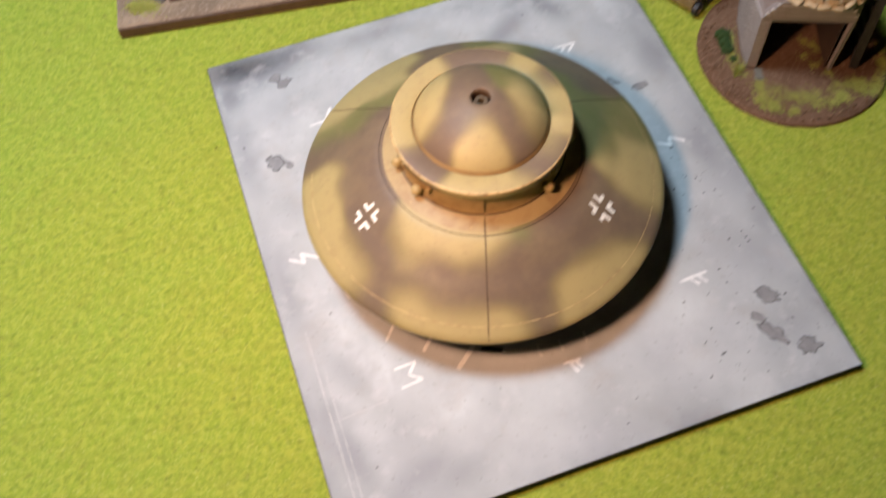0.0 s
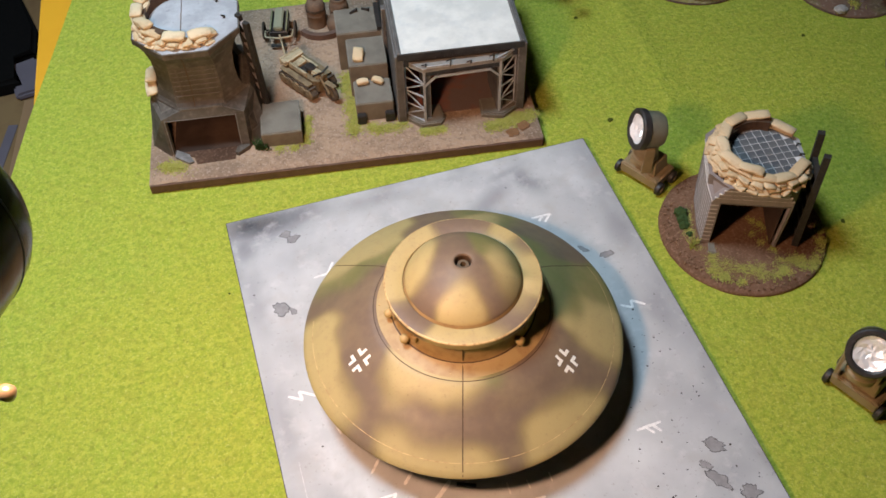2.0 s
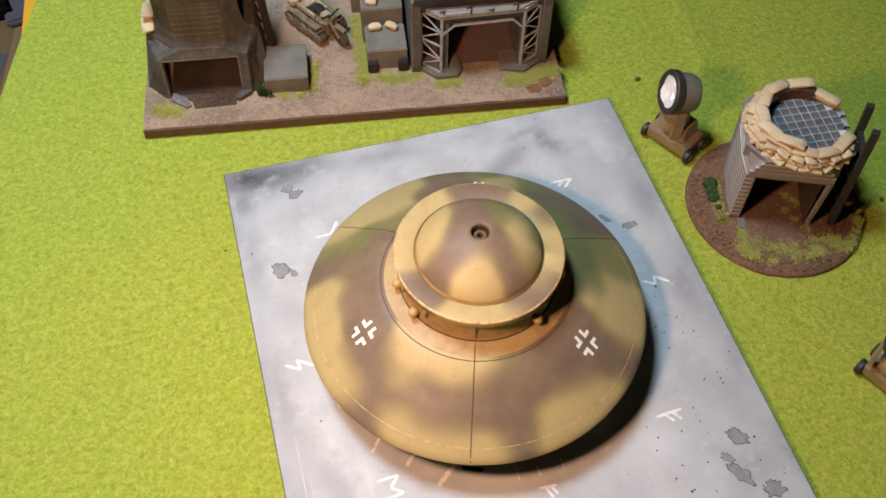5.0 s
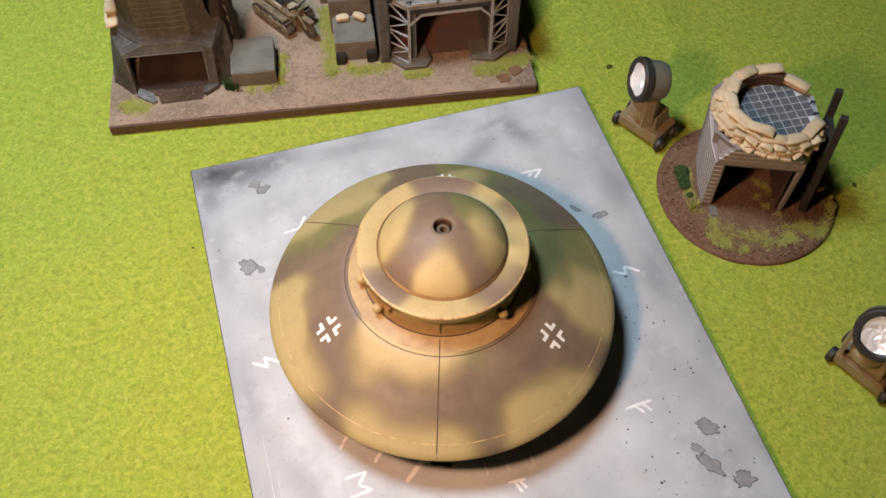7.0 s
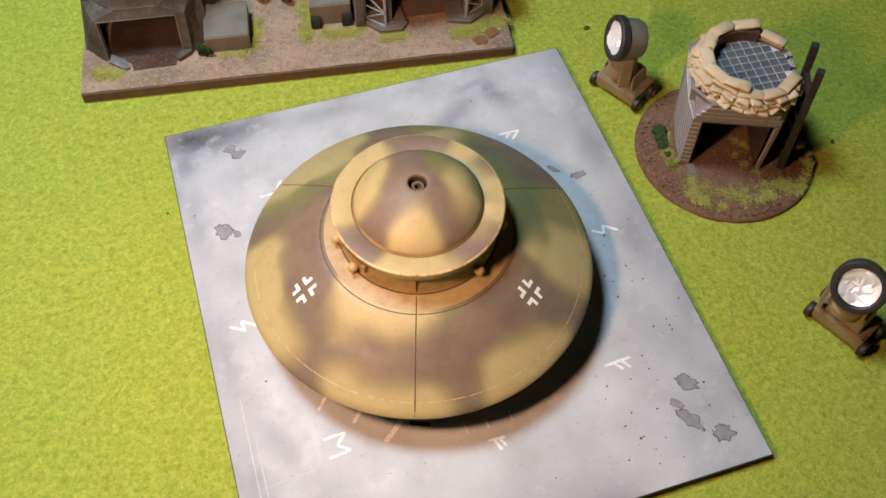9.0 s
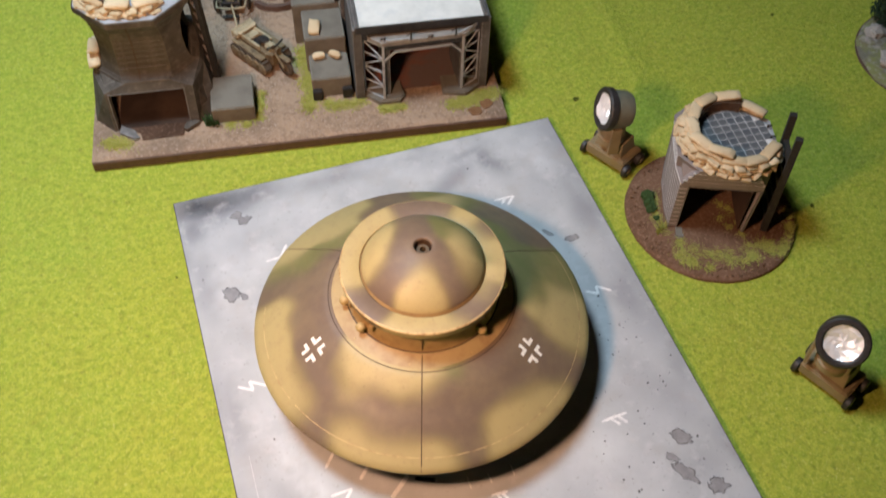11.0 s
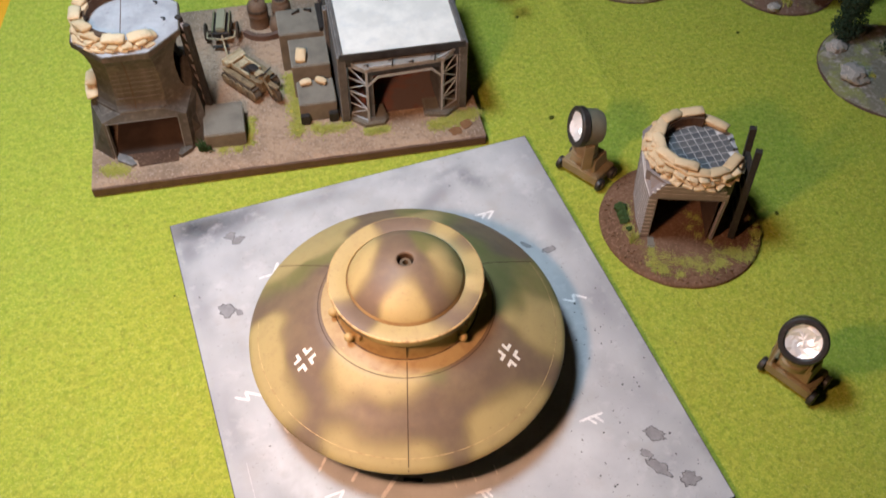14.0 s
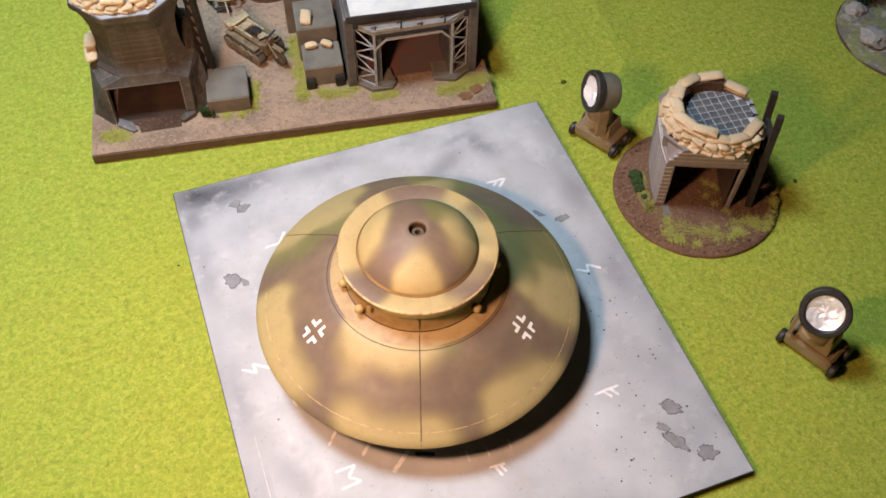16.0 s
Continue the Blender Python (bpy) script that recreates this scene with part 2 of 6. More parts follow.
M["board"] = Mat("painted_board_edge", 0.85).base((0.115, 0.07, 0.052)).blotch(150, 0.4, 0.7, (0.075, 0.047, 0.035), 0.8).bump(300, 0.2).done()
M["oil"] = Mat("rust_stain", 0.9).base((0.16, 0.075, 0.028)).blotch(300, 0.4, 0.7, (0.23, 0.125, 0.06), 0.7).done()
M["sandbag"] = (Mat("sandbag_cloth", 0.95, spec=0.15).base((0.50, 0.395, 0.245)).random((0.66, 0.55, 0.375), 0.8).blotch(160, 0.5, 0.75, (0.30, 0.18, 0.09), 0.5, 6)
                .bump(900, 0.3, 0.0004).bump(200, 0.3, 0.0008).done())
M["tuft"] = Mat("static_grass", 1.0, spec=0.1).base((0.24, 0.28, 0.06)).island((0.46, 0.45, 0.13), 0.9).done()
M["moss"] = Mat("dark_green_flock", 1.0, spec=0.1).base((0.022, 0.05, 0.018)).island((0.05, 0.085, 0.03), 0.9).done()
M["crumb"] = Mat("dark_flock_crumb", 1.0, spec=0.1).base((0.07, 0.09, 0.015)).blotch(400, 0.4, 0.7, (0.04, 0.05, 0.01), 0.7).done()
M["leaf"] = Mat("dark_foliage", 0.9, spec=0.15).base((0.052, 0.072, 0.03)).island((0.15, 0.178, 0.08), 0.9).done()
M["needle"] = Mat("fir_foliage", 0.9, spec=0.15).base((0.018, 0.038, 0.022)).island((0.04, 0.065, 0.04), 0.9).done()
M["bark"] = Mat("brown_bark", 0.95).base((0.07, 0.045, 0.03)).blotch(250, 0.4, 0.7, (0.12, 0.085, 0.06), 0.6).bump(300, 0.6, 0.001).done()
# room brown, darkened to carry the shade behind the doorways
M["room"] = Mat("shaded_brown_room", 1.0, spec=0.08).base((0.047, 0.034, 0.028)).blotch(25, 0.48, 0.66, (0.105, 0.07, 0.052), 0.8, 3).blotch(200, 0.4, 0.7, (0.05, 0.035, 0.03), 0.5).done()
M["rock"] = Mat("grey_rock", 0.9).base((0.31, 0.295, 0.28)).edges((0.62, 0.57, 0.54), 0.0012, 0.7).blotch(120, 0.45, 0.7, (0.42, 0.39, 0.37), 0.7, 8).blotch(60, 0.5, 0.7, (0.12, 0.13, 0.09), 0.6).bump(200, 0.6, 0.002).done()
M["rocky_base"] = Mat("grey_green_base", 0.95).base((0.15, 0.148, 0.115)).blotch(45, 0.48, 0.58, (0.21, 0.235, 0.075), 0.8, 6).blotch(60, 0.5, 0.7, (0.17, 0.125, 0.10), 0.6, 6).blotch(110, 0.56, 0.66, (0.46, 0.42, 0.42), 0.6, 6).blotch(250, 0.5, 0.7, (0.36, 0.34, 0.33), 0.5).bump(300, 0.7, 0.0012).done()
M["olive_earth"] = (Mat("olive_earth", 0.95, spec=0.15).base((0.20, 0.19, 0.085)).blotch(45, 0.46, 0.6, (0.27, 0.28, 0.08), 0.8, 6).blotch(80, 0.5, 0.68, (0.16, 0.115, 0.075), 0.75, 6)
                    .blotch(300, 0.5, 0.7, (0.36, 0.33, 0.26), 0.5).bump(300, 0.7, 0.0012).done())
M["leaf_litter"] = (Mat("red_brown_leaf_litter", 0.95, spec=0.15).base((0.15, 0.095, 0.07)).blotch(45, 0.46, 0.6, (0.17, 0.17, 0.07), 0.7, 6).blotch(90, 0.5, 0.68, (0.09, 0.055, 0.045), 0.8, 6)
                    .blotch(300, 0.55, 0.7, (0.34, 0.29, 0.25), 0.5).bump(300, 0.7, 0.0012).done())
M["dark_yellow"] = (Mat("dark_yellow_vehicle_paint", 0.7).base((0.19, 0.142, 0.078)).blotch(150, 0.45, 0.65, (0.08, 0.054, 0.03), 0.85, 6)
                    .edges((0.50, 0.43, 0.27), 0.0003, 0.7).bump(500, 0.2, 0.0003).done())
M["tan_paint"] = (Mat("worn_tan_vehicle_paint", 0.75).base((0.40, 0.345, 0.225)).blotch(150, 0.45, 0.65, (0.22, 0.18, 0.105), 0.8, 6).edges((0.58, 0.51, 0.36), 0.0003, 0.6)
                  .blotch(420, 0.55, 0.7, (0.08, 0.055, 0.03), 0.6).bump(400, 0.2).done())
M["olive"] = Mat("olive_canvas", 0.85).base((0.14, 0.14, 0.075)).blotch(150, 0.45, 0.7, (0.22, 0.22, 0.14), 0.7, 6).done()
M["rust"] = Mat("dark_rusty_drum", 0.8).base((0.145, 0.095, 0.06)).blotch(150, 0.45, 0.7, (0.08, 0.05, 0.035), 0.8, 6).blotch(300, 0.6, 0.75, (0.24, 0.17, 0.10), 0.6).done()
M["track"] = Mat("muddy_track", 0.9).base((0.055, 0.042, 0.03)).blotch(300, 0.45, 0.7, (0.13, 0.10, 0.07), 0.7).bump(500, 0.4, 0.0005).done()
M["brown_paint"] = (Mat("brown_model_paint", 0.6).base((0.27, 0.213, 0.122)).blotch(90, 0.45, 0.7, (0.17, 0.13, 0.072), 0.7, 6)
                    .edges((0.45, 0.33, 0.18), 0.0004, 0.6).done())
M["drum"] = Mat("grey_green_drum_paint", 0.5).base((0.16, 0.155, 0.115)).blotch(120, 0.45, 0.7, (0.10, 0.095, 0.075), 0.7, 6).done()
M["bezel"] = Mat("black_bezel", 0.5).base((0.022, 0.02, 0.02)).blotch(300, 0.5, 0.75, (0.055, 0.05, 0.05), 0.7).done()
M["foil"] = Mat("crumpled_silver_foil", 0.35, 0.3).base((0.96, 0.95, 0.95)).blotch(250, 0.4, 0.7, (0.88, 0.87, 0.88), 0.8).bump(260, 0.6, 0.0015, 2).done()
M["yellow_top"] = Mat("yellow_table_top", 0.6, spec=0.25).base((0.66, 0.33, 0.018)).blotch(30, 0.4, 0.7, (0.61, 0.30, 0.016), 0.6).done()
M["black_gloss"] = Mat("black_enamel", 0.22, spec=0.2).base((0.003, 0.003, 0.003)).blotch(900, 0.74, 0.77, (0.04, 0.04, 0.04), 0.5).done()
M["white_inner"] = Mat("white_enamel", 0.5).base((0.8, 0.79, 0.76)).done()
M["brass"] = Mat("brass", 0.3, 0.5).base((0.30, 0.24, 0.16)).blotch(200, 0.5, 0.7, (0.3, 0.2, 0.09), 0.5).done()
M["stem"] = Mat("brown_metal_rod", 0.5, 0.2).base((0.045, 0.03, 0.02)).done()
M["can_paint"] = Mat("white_can_print", 0.35).base((0.70, 0.71, 0.74)).blotch(40, 0.45, 0.7, (0.62, 0.63, 0.66), 0.6).done()
M["ink"] = Mat("grey_print", 0.5).base((0.10, 0.10, 0.10)).blotch(200, 0.4, 0.7, (0.16, 0.16, 0.15), 0.5).done()
M["ink_green"] = Mat("green_grey_print", 0.5).base((0.30, 0.32, 0.26)).done()
M["yellow_dot"] = Mat("mustard_print", 0.5).base((0.48, 0.36, 0.04)).done()
M["plate"] = Mat("white_plastic", 0.4).base((0.90, 0.90, 0.90)).blotch(60, 0.4, 0.7, (0.86, 0.86, 0.86), 0.6).done()
M["floor"] = (Mat("brown_wood_floor", 0.6).base((0.34, 0.21, 0.11)).blotch(6, 0.4, 0.7, (0.27, 0.165, 0.085), 0.8, 8).bump(60, 0.1).done())
M["wall"] = Mat("painted_wall", 0.9).base((0.20, 0.19, 0.17)).blotch(4, 0.4, 0.7, (0.17, 0.16, 0.15), 0.6).bump(120, 0.1).done()
M["black_cloth"] = Mat("black_upholstery", 0.95, spec=0.1).base((0.004, 0.004, 0.004)).blotch(200, 0.4, 0.7, (0.007, 0.006, 0.006), 0.6).bump(400, 0.3).done()
M["grey_cloth"] = Mat("lavender_grey_cloth", 0.9).base((0.12, 0.105, 0.13)).blotch(30, 0.4, 0.7, (0.15, 0.135, 0.16), 0.6).bump(400, 0.3).done()
M["carton"] = Mat("brown_cardboard", 0.9).base((0.22, 0.14, 0.06)).blotch(20, 0.4, 0.7, (0.15, 0.08, 0.035), 0.7).done()

glow = bpy.data.materials.new("lamp_glow")
glow.use_nodes = True
glow.node_tree.nodes["Principled BSDF"].inputs["Emission Color"].default_value = (0.9, 0.94, 1, 1)
glow.node_tree.nodes["Principled BSDF"].inputs["Emission Strength"].default_value = 4
M["glow"] = glow
warm = bpy.data.materials.new("bulb_glow")
warm.use_nodes = True
warm.node_tree.nodes["Principled BSDF"].inputs["Emission Color"].default_value = (1, 0.66, 0.32, 1)
warm.node_tree.nodes["Principled BSDF"].inputs["Emission Strength"].default_value = 6
M["bulb"] = warm

# ---- shapes ----


def thing(name, label, category, at=None, group="", kind=""):
    """An Empty that carries a thing; at: a pose in centimetres."""
    ob = new(name)
    ob.empty_display_size = 0.01
    if at is not None:
        ob.matrix_basis = at
    return tagged(ob, label, category, group, kind)


def place(x, y, z=0, rx=0, ry=0, rz=0):
    return pose(x * C, y * C, z * C, rx, ry, rz)


def mesh_of(name, bm, material, smooth=None):
    bmesh.ops.scale(bm, vec=(C, C, C), verts=bm.verts)
    bmesh.ops.recalc_face_normals(bm, faces=bm.faces)
    me = bpy.data.meshes.new(name)
    if smooth is not None:
        for f in bm.faces:
            f.smooth = True
        for e in bm.edges:
            if len(e.link_faces) == 2 and e.calc_face_angle(0) > radians(smooth):
                e.smooth = False
    bm.to_mesh(me)
    bm.free()
    me.materials.append(M[material])
    return me


def part(name, bm, material, parent=None, label="", smooth=None, at=None, kind=""):
    """Links a bmesh, or a mesh that is shared, as one mesh object under a thing or a part."""
    me = bm if isinstance(bm, bpy.types.Mesh) else mesh_of(name, bm, material, smooth)
    ob = new(name, me)
    if parent is not None:
        ob.parent = parent
    if at is not None:
        ob.matrix_basis = at
    return tagged(ob, label, "", "", kind)


def box(bm, x0, x1, y0, y1, z0, z1, bevel=0.0, m=None, cuts=1):
    r = bmesh.ops.create_cube(bm, size=1)
    vs = r["verts"]
    t = Matrix.Translation(((x0 + x1) / 2, (y0 + y1) / 2, (z0 + z1) / 2)) @ Matrix.Diagonal((x1 - x0, y1 - y0, z1 - z0, 1))
    bmesh.ops.transform(bm, matrix=t, verts=vs)
    if bevel:
        es = list({e for v in vs for e in v.link_edges})
        out = bmesh.ops.bevel(bm, geom=es, offset=bevel, segments=cuts, affect="EDGES")
        vs = list({v for f in out["faces"] for v in f.verts} | {v for v in vs if v.is_valid})
    if m is not None:
        bmesh.ops.transform(bm, matrix=m, verts=vs)
    return bm


def boxm(*a, **k):
    return box(bmesh.new(), *a, **k)


def lathe(bm, profile, n=48, at=(0, 0, 0), closed=True, m=None):
    """Turns a profile of (radius, height) round the z axis."""
    rings = []
    for r, z in profile:
        if r < 1e-6:
            rings.append([bm.verts.new((at[0], at[1], at[2] + z))])
        else:
            rings.append([bm.verts.new((at[0] + r * math.cos(2 * math.pi * i / n), at[1] + r * math.sin(2 * math.pi * i / n), at[2] + z)) for i in range(n)])
    for a, b in zip(rings, rings[1:]):
        for i in range(n):
            j = (i + 1) % n
            if len(a) == 1 and len(b) == 1:
                continue
            if len(a) == 1:
                bm.faces.new((a[0], b[i], b[j]))
            elif len(b) == 1:
                bm.faces.new((a[i], a[j], b[0]))
            else:
                bm.faces.new((a[i], a[j], b[j], b[i]))
    if closed:
        for ring in (rings[0], rings[-1]):
            if len(ring) > 1:
                bm.faces.new(ring)
    if m is not None:
        bmesh.ops.transform(bm, matrix=m, verts=[v for ring in rings for v in ring])
    return bm


def lathem(profile, **k):
    return lathe(bmesh.new(), profile, **k)


def rod(bm, a, b, r, n=10, r2=None):
    """A round bar from a to b."""
    a, b = Vector(a), Vector(b)
    d = b - a
    m = Matrix.Translation(a) @ d.to_track_quat("Z", "Y").to_matrix().to_4x4()
    return lathe(bm, [(r, 0), (r if r2 is None else r2, d.length)], n=n, m=m)


def bar(bm, a, b, w, h):
    """A square bar from a to b."""
    a, b = Vector(a), Vector(b)
    d = b - a
    m = Matrix.Translation(a) @ d.to_track_quat("X", "Z").to_matrix().to_4x4()
    return box(bm, 0, d.length, -w / 2, w / 2, -h / 2, h / 2, m=m)


def prism(bm, outline, z0, z1):
    lo, hi = [bm.verts.new((x, y, z0)) for x, y in outline], [bm.verts.new((x, y, z1)) for x, y in outline]
    n = len(outline)
    bm.faces.new(lo[::-1]), bm.faces.new(hi)
    for i in range(n):
        j = (i + 1) % n
        bm.faces.new((lo[i], lo[j], hi[j], hi[i]))
    return bm


def hexa(bm, a, b):
    """A block between two quads of corners."""
    p, q = [bm.verts.new(v) for v in a], [bm.verts.new(v) for v in b]
    bm.faces.new(p), bm.faces.new(q[::-1])
    for i in range(4):
        j = (i + 1) % 4
        bm.faces.new((p[j], p[i], q[i], q[j]))
    return bm


def rough_up(bm, amount, scale, seed=0.0):
    for v in bm.verts:
        v.co += noise.noise_vector(v.co * scale + Vector((seed, seed * 1.7, 0))) * amount
    return bm

# ---- room, table, grass mat ----
tagged(part("floor", boxm(-260, 260, -260, 260, -80, -75), "floor"), "brown wooden floor below the table", "floor", kind="structure")
tagged(part("ceiling", boxm(-260, 260, -260, 260, 180, 185), "wall"), "plain ceiling over the games table", "ceiling", kind="structure")
for side, (x0, x1, y0, y1) in {"north": (-260, 260, 260, 268), "south": (-260, 260, -268, -260), "east": (260, 268, -260, 260), "west": (-268, -260, -260, 260)}.items():
    tagged(part("wall_" + side, boxm(x0, x1, y0, y1, -75, 180), "wall"), "plain painted room wall", "wall", kind="structure")

pendant_lamp = thing("pendant_lamp", "round white pendant lamp hanging aslant on a cord, lit", "lamp", place(*PENDANT_LAMP))
part("cord", rod(bmesh.new(), (0, 0, 2.5), (0, 0, 76), 0.25, 8), "white_inner", pendant_lamp)
SLANT = (-PENDANT_AIM).to_track_quat("Z", "Y").to_matrix().to_4x4()
part("canopy", lathem([(0, 4), (3, 4), (12, 2.5), (15.4, 0), (15.2, -1.5), (0, -1.5)], n=48, m=SLANT), "white_inner", pendant_lamp, smooth=40)
part("diffuser", lathem([(0, -1.6), (14.6, -1.6), (14, -3.0), (0, -4.0)], n=48, m=SLANT), "glow", pendant_lamp, smooth=40)

table = thing("games_table", "yellow-topped table under a grass mat", "table", place(0, 0, 0))
bm = bmesh.new()
prism(bm, [(-36.7, -90), (95, -90), (95, 95), (-20.3, 95), (-24.7, 46), (-26.3, 27)], -3.2, -0.3)
part("tabletop", bm, "yellow_top", table, "yellow table top")
for x, y in ((-20, -80), (88, -80), (88, 88), (-10, 88)):
    part("leg", boxm(x - 2.5, x + 2.5, y - 2.5, y + 2.5, -75, -3.2), "timber", table)

edge = [(-8.6, 92), (-18.8, 57.7), (-23.4, 41.7), (-26.0, 32.8), (-28.3, 23.7), (-31.0, 8), (-33.0, -12), (-35.5, -40), (-40, -88)]
# soft creases left from folding: two ends, height
CREASES = [(23.2, 44.0, 22.1, 22.0, 0.28), (22.1, 22.0, 20.6, 15.0, 0.18), (60.0, 33.0, 34.0, 20.0, 0.05), (-24.0, 30.0, -14.5, 24.0, 0.05)]


def mat_z(x, y):
    z = 0.02 * noise.noise(Vector((x * 0.12, y * 0.12, 5)))
    for x0, y0, x1, y1, high in CREASES:
        d = Vector((x1 - x0, y1 - y0))
        t = max(0.0, min(1.0, ((x - x0) * d.x + (y - y0) * d.y) / d.length_squared))
        r = math.hypot(x - x0 - t * d.x, y - y0 - t * d.y)
        z += high * math.exp(-((r / 0.55) ** 2))
    return z - 0.03


bm = bmesh.new()
ys = [-88 + 180 * k / 30 for k in range(9)] + [-34 + 100 * k / 130 for k in range(131)] + [68, 74, 80, 86, 92]
cols = [k / 150 for k in range(121)] + [0.8 + 0.2 * (k + 1) / 12 for k in range(12)]
left = [float(np.interp(y, [q for _, q in edge[::-1]], [p for p, _ in edge[::-1]])) for y in ys]
top = [[bm.verts.new((a + (93 - a) * c, y, mat_z(a + (93 - a) * c, y))) for c in cols] for a, y in zip(left, ys)]
for p, q in zip(top, top[1:]):
    for k in range(len(cols) - 1):
        bm.faces.new((p[k], p[k + 1], q[k + 1], q[k]))
rim = top[0] + [r[-1] for r in top[1:]] + top[-1][-2::-1] + [r[0] for r in top[-2:0:-1]]
low = [bm.verts.new((v.co.x, v.co.y, -0.28)) for v in rim]
for k in range(len(rim)):
    m = (k + 1) % len(rim)
    bm.faces.new((rim[m], rim[k], low[k], low[m]))
tagged(part("grass_mat", bm, "grass", smooth=50), "bright yellow-green flocked grass mat on the table", "mat", kind="structure")

crumb = mesh_of("crumb", rough_up(lathem([(0, 0), (0.19, 0.02), (0.16, 0.08), (0, 0.12)], n=9), 0.07, 4.0), "crumb", 60)
for k, (x, y) in enumerate(((16.2, 18.7), (27.3, 4.5), (-14.0, 11.5), (35.1, 22.9), (18.4, 30.9), (-16.7, 42.3))):
    tagged(part("crumb", crumb, "crumb", at=place(x, y, -0.02, 0, 0, 77 * k) @ Matrix.Diagonal((*((0.5, 0.4, 0.6) if k == 2 else (1.35, 1.0, 1.0) if k == 0 else (1.0, 0.75, 1.0)), 1))), "small dark green crumb of flock on the mat", "crumb", "crumbs")

# ---- landing pad ----
PAD = (-13.2, 13.2, -13.2, 17.05)
PAD_Z = 0.55


def pad_tone(x, y):
    """Airbrushed greys of the pad: cloudy, smoky towards the edges."""
    n = noise.fractal(Vector((x * 0.16, y * 0.16, 0)), 0.9, 2.0, 5)
    n2 = noise.fractal(Vector((x * 0.5 + 9, y * 0.5, 3)), 0.9, 2.0, 4)
    n3 = noise.fractal(Vector((x * 0.33 + 4, y * 0.22, 7)), 0.9, 2.0, 5)
    v = 0.478 + 0.085 * n + 0.04 * n2 + 0.03 * n3
    dark = 0.0
    # smoky patches: place, reach along and across, turn, strength
    for px, py, rx, ry, turn, a in ((-11.4, 16.2, 3.2, 1.35, -0.03, 0.9), (-12.4, 14.4, 0.9, 1.6, 0.0, 0.5), (-8.6, 16.3, 2.6, 0.9, 0.05, 0.62), (7.9, 14.6, 0.8, 1.4, 0.3, 0.48), (6.6, 15.6, 1.6, 0.5, 0.2, 0.35), (4.6, 13.4, 2.6, 0.7, 0.6, 0.36), (-3.0, 16.0, 3.0, 0.7, 0.0, 0.28),
                                    (-12.4, 9.8, 0.8, 3.2, 0.0, 0.30), (12.3, 8.6, 1.1, 2.8, 0.0, 0.34), (12.1, 1.5, 1.1, 2.8, 0.0, 0.40), (10.6, 11.5, 1.6, 2.4, 0.3, 0.2), (3.0, 16.3, 3.0, 0.6, 0.0, 0.18), (-12.5, 1.0, 0.7, 3.5, 0.0, 0.30),
                                    (11.4, -5.5, 1.2, 2.6, 0.4, 0.22), (-12.4, -7.0, 0.9, 3.0, 0.0, 0.28), (10.5, -10.5, 2.2, 1.4, 0.6, 0.20), (-9.6, 12.6, 2.0, 1.2, 0.3, 0.16), (-11.6, -9.0, 1.0, 2.6, 0.15, 0.34), (-9.6, -11.4, 2.2, 0.9, 0.5, 0.30), (-10.6, -5.0, 0.9, 1.5, 0.4, 0.22), (-7.0, -11.8, 1.6, 0.8, 0.2, 0.2)):
        dx, dy = x - px + 0.45 * n2, y - py + 0.4 * n
        c, s = math.cos(turn), math.sin(turn)
        d = math.hypot((dx * c + dy * s) / rx, (dy * c - dx * s) / ry)
        dark = max(dark, a * math.exp(-d * d))
    border = min(x - PAD[0], PAD[1] - x, PAD[3] - y, y - PAD[2])
    dark = max(dark, 0.42 * math.exp(-((PAD[1] - x) / 1.3) ** 2) * min(1.0, max(0.0, (y + 9.0) / 5.0)) * (0.75 + 0.5 * n3))
    dark = max(dark, 0.34 * math.exp(-border / 1.1) * min(1.0, max(0.0, 0.5 + 1.3 * n3)))
    # brushed white smears
    for px, py, rx, ry, turn, a in ((-9.3, -4.6, 0.5, 1.4, 0.5, 0.24), (-8.8, -6.3, 0.7, 0.8, 0.2, 0.2), (-10.2, -2.2, 0.4, 1.3, 0.2, 0.14), (-6.2, -8.6, 1.5, 0.6, 0.3, 0.12)):
        c, s = math.cos(turn), math.sin(turn)
        dx, dy = x - px + 0.7 * n2, y - py + 0.6 * n3
        v *= 1 + a * math.exp(-((dx * c + dy * s) / rx) ** 2 - ((dy * c - dx * s) / ry) ** 2) * (1 + 1.5 * n2)
    v *= 1 - dark
    cool = 1 + 0.10 * dark
    return (v * 0.95, v, v * 1.035 * cool)


pad = thing("landing_pad", "pale grey airbrushed square landing pad board with white painted runes", "board", place(0, 0, 0))
bm = bmesh.new()
nx, ny = 110, 126
top = [[bm.verts.new((PAD[0] + (PAD[1] - PAD[0]) * i / nx, PAD[2] + (PAD[3] - PAD[2]) * j / ny, PAD_Z)) for i in range(nx + 1)] for j in range(ny + 1)]
for j in range(ny):
    for i in range(nx):
        bm.faces.new((top[j][i], top[j][i + 1], top[j + 1][i + 1], top[j + 1][i]))
me = mesh_of("surface", bm, "pad", 60)
layer = me.color_attributes.new("tone", "FLOAT_COLOR", "POINT")
for k, v in enumerate(me.vertices):
    layer.data[k].color = (*pad_tone(v.co.x / C, v.co.y / C), 1)
part("surface", me, "pad", pad)
part("core", boxm(PAD[0] - 0.05, PAD[1] + 0.05, PAD[2] - 0.03, PAD[3] + 0.04, 0, PAD_Z - 0.01), "pad_edge", pad, "dark cut edge of the board")


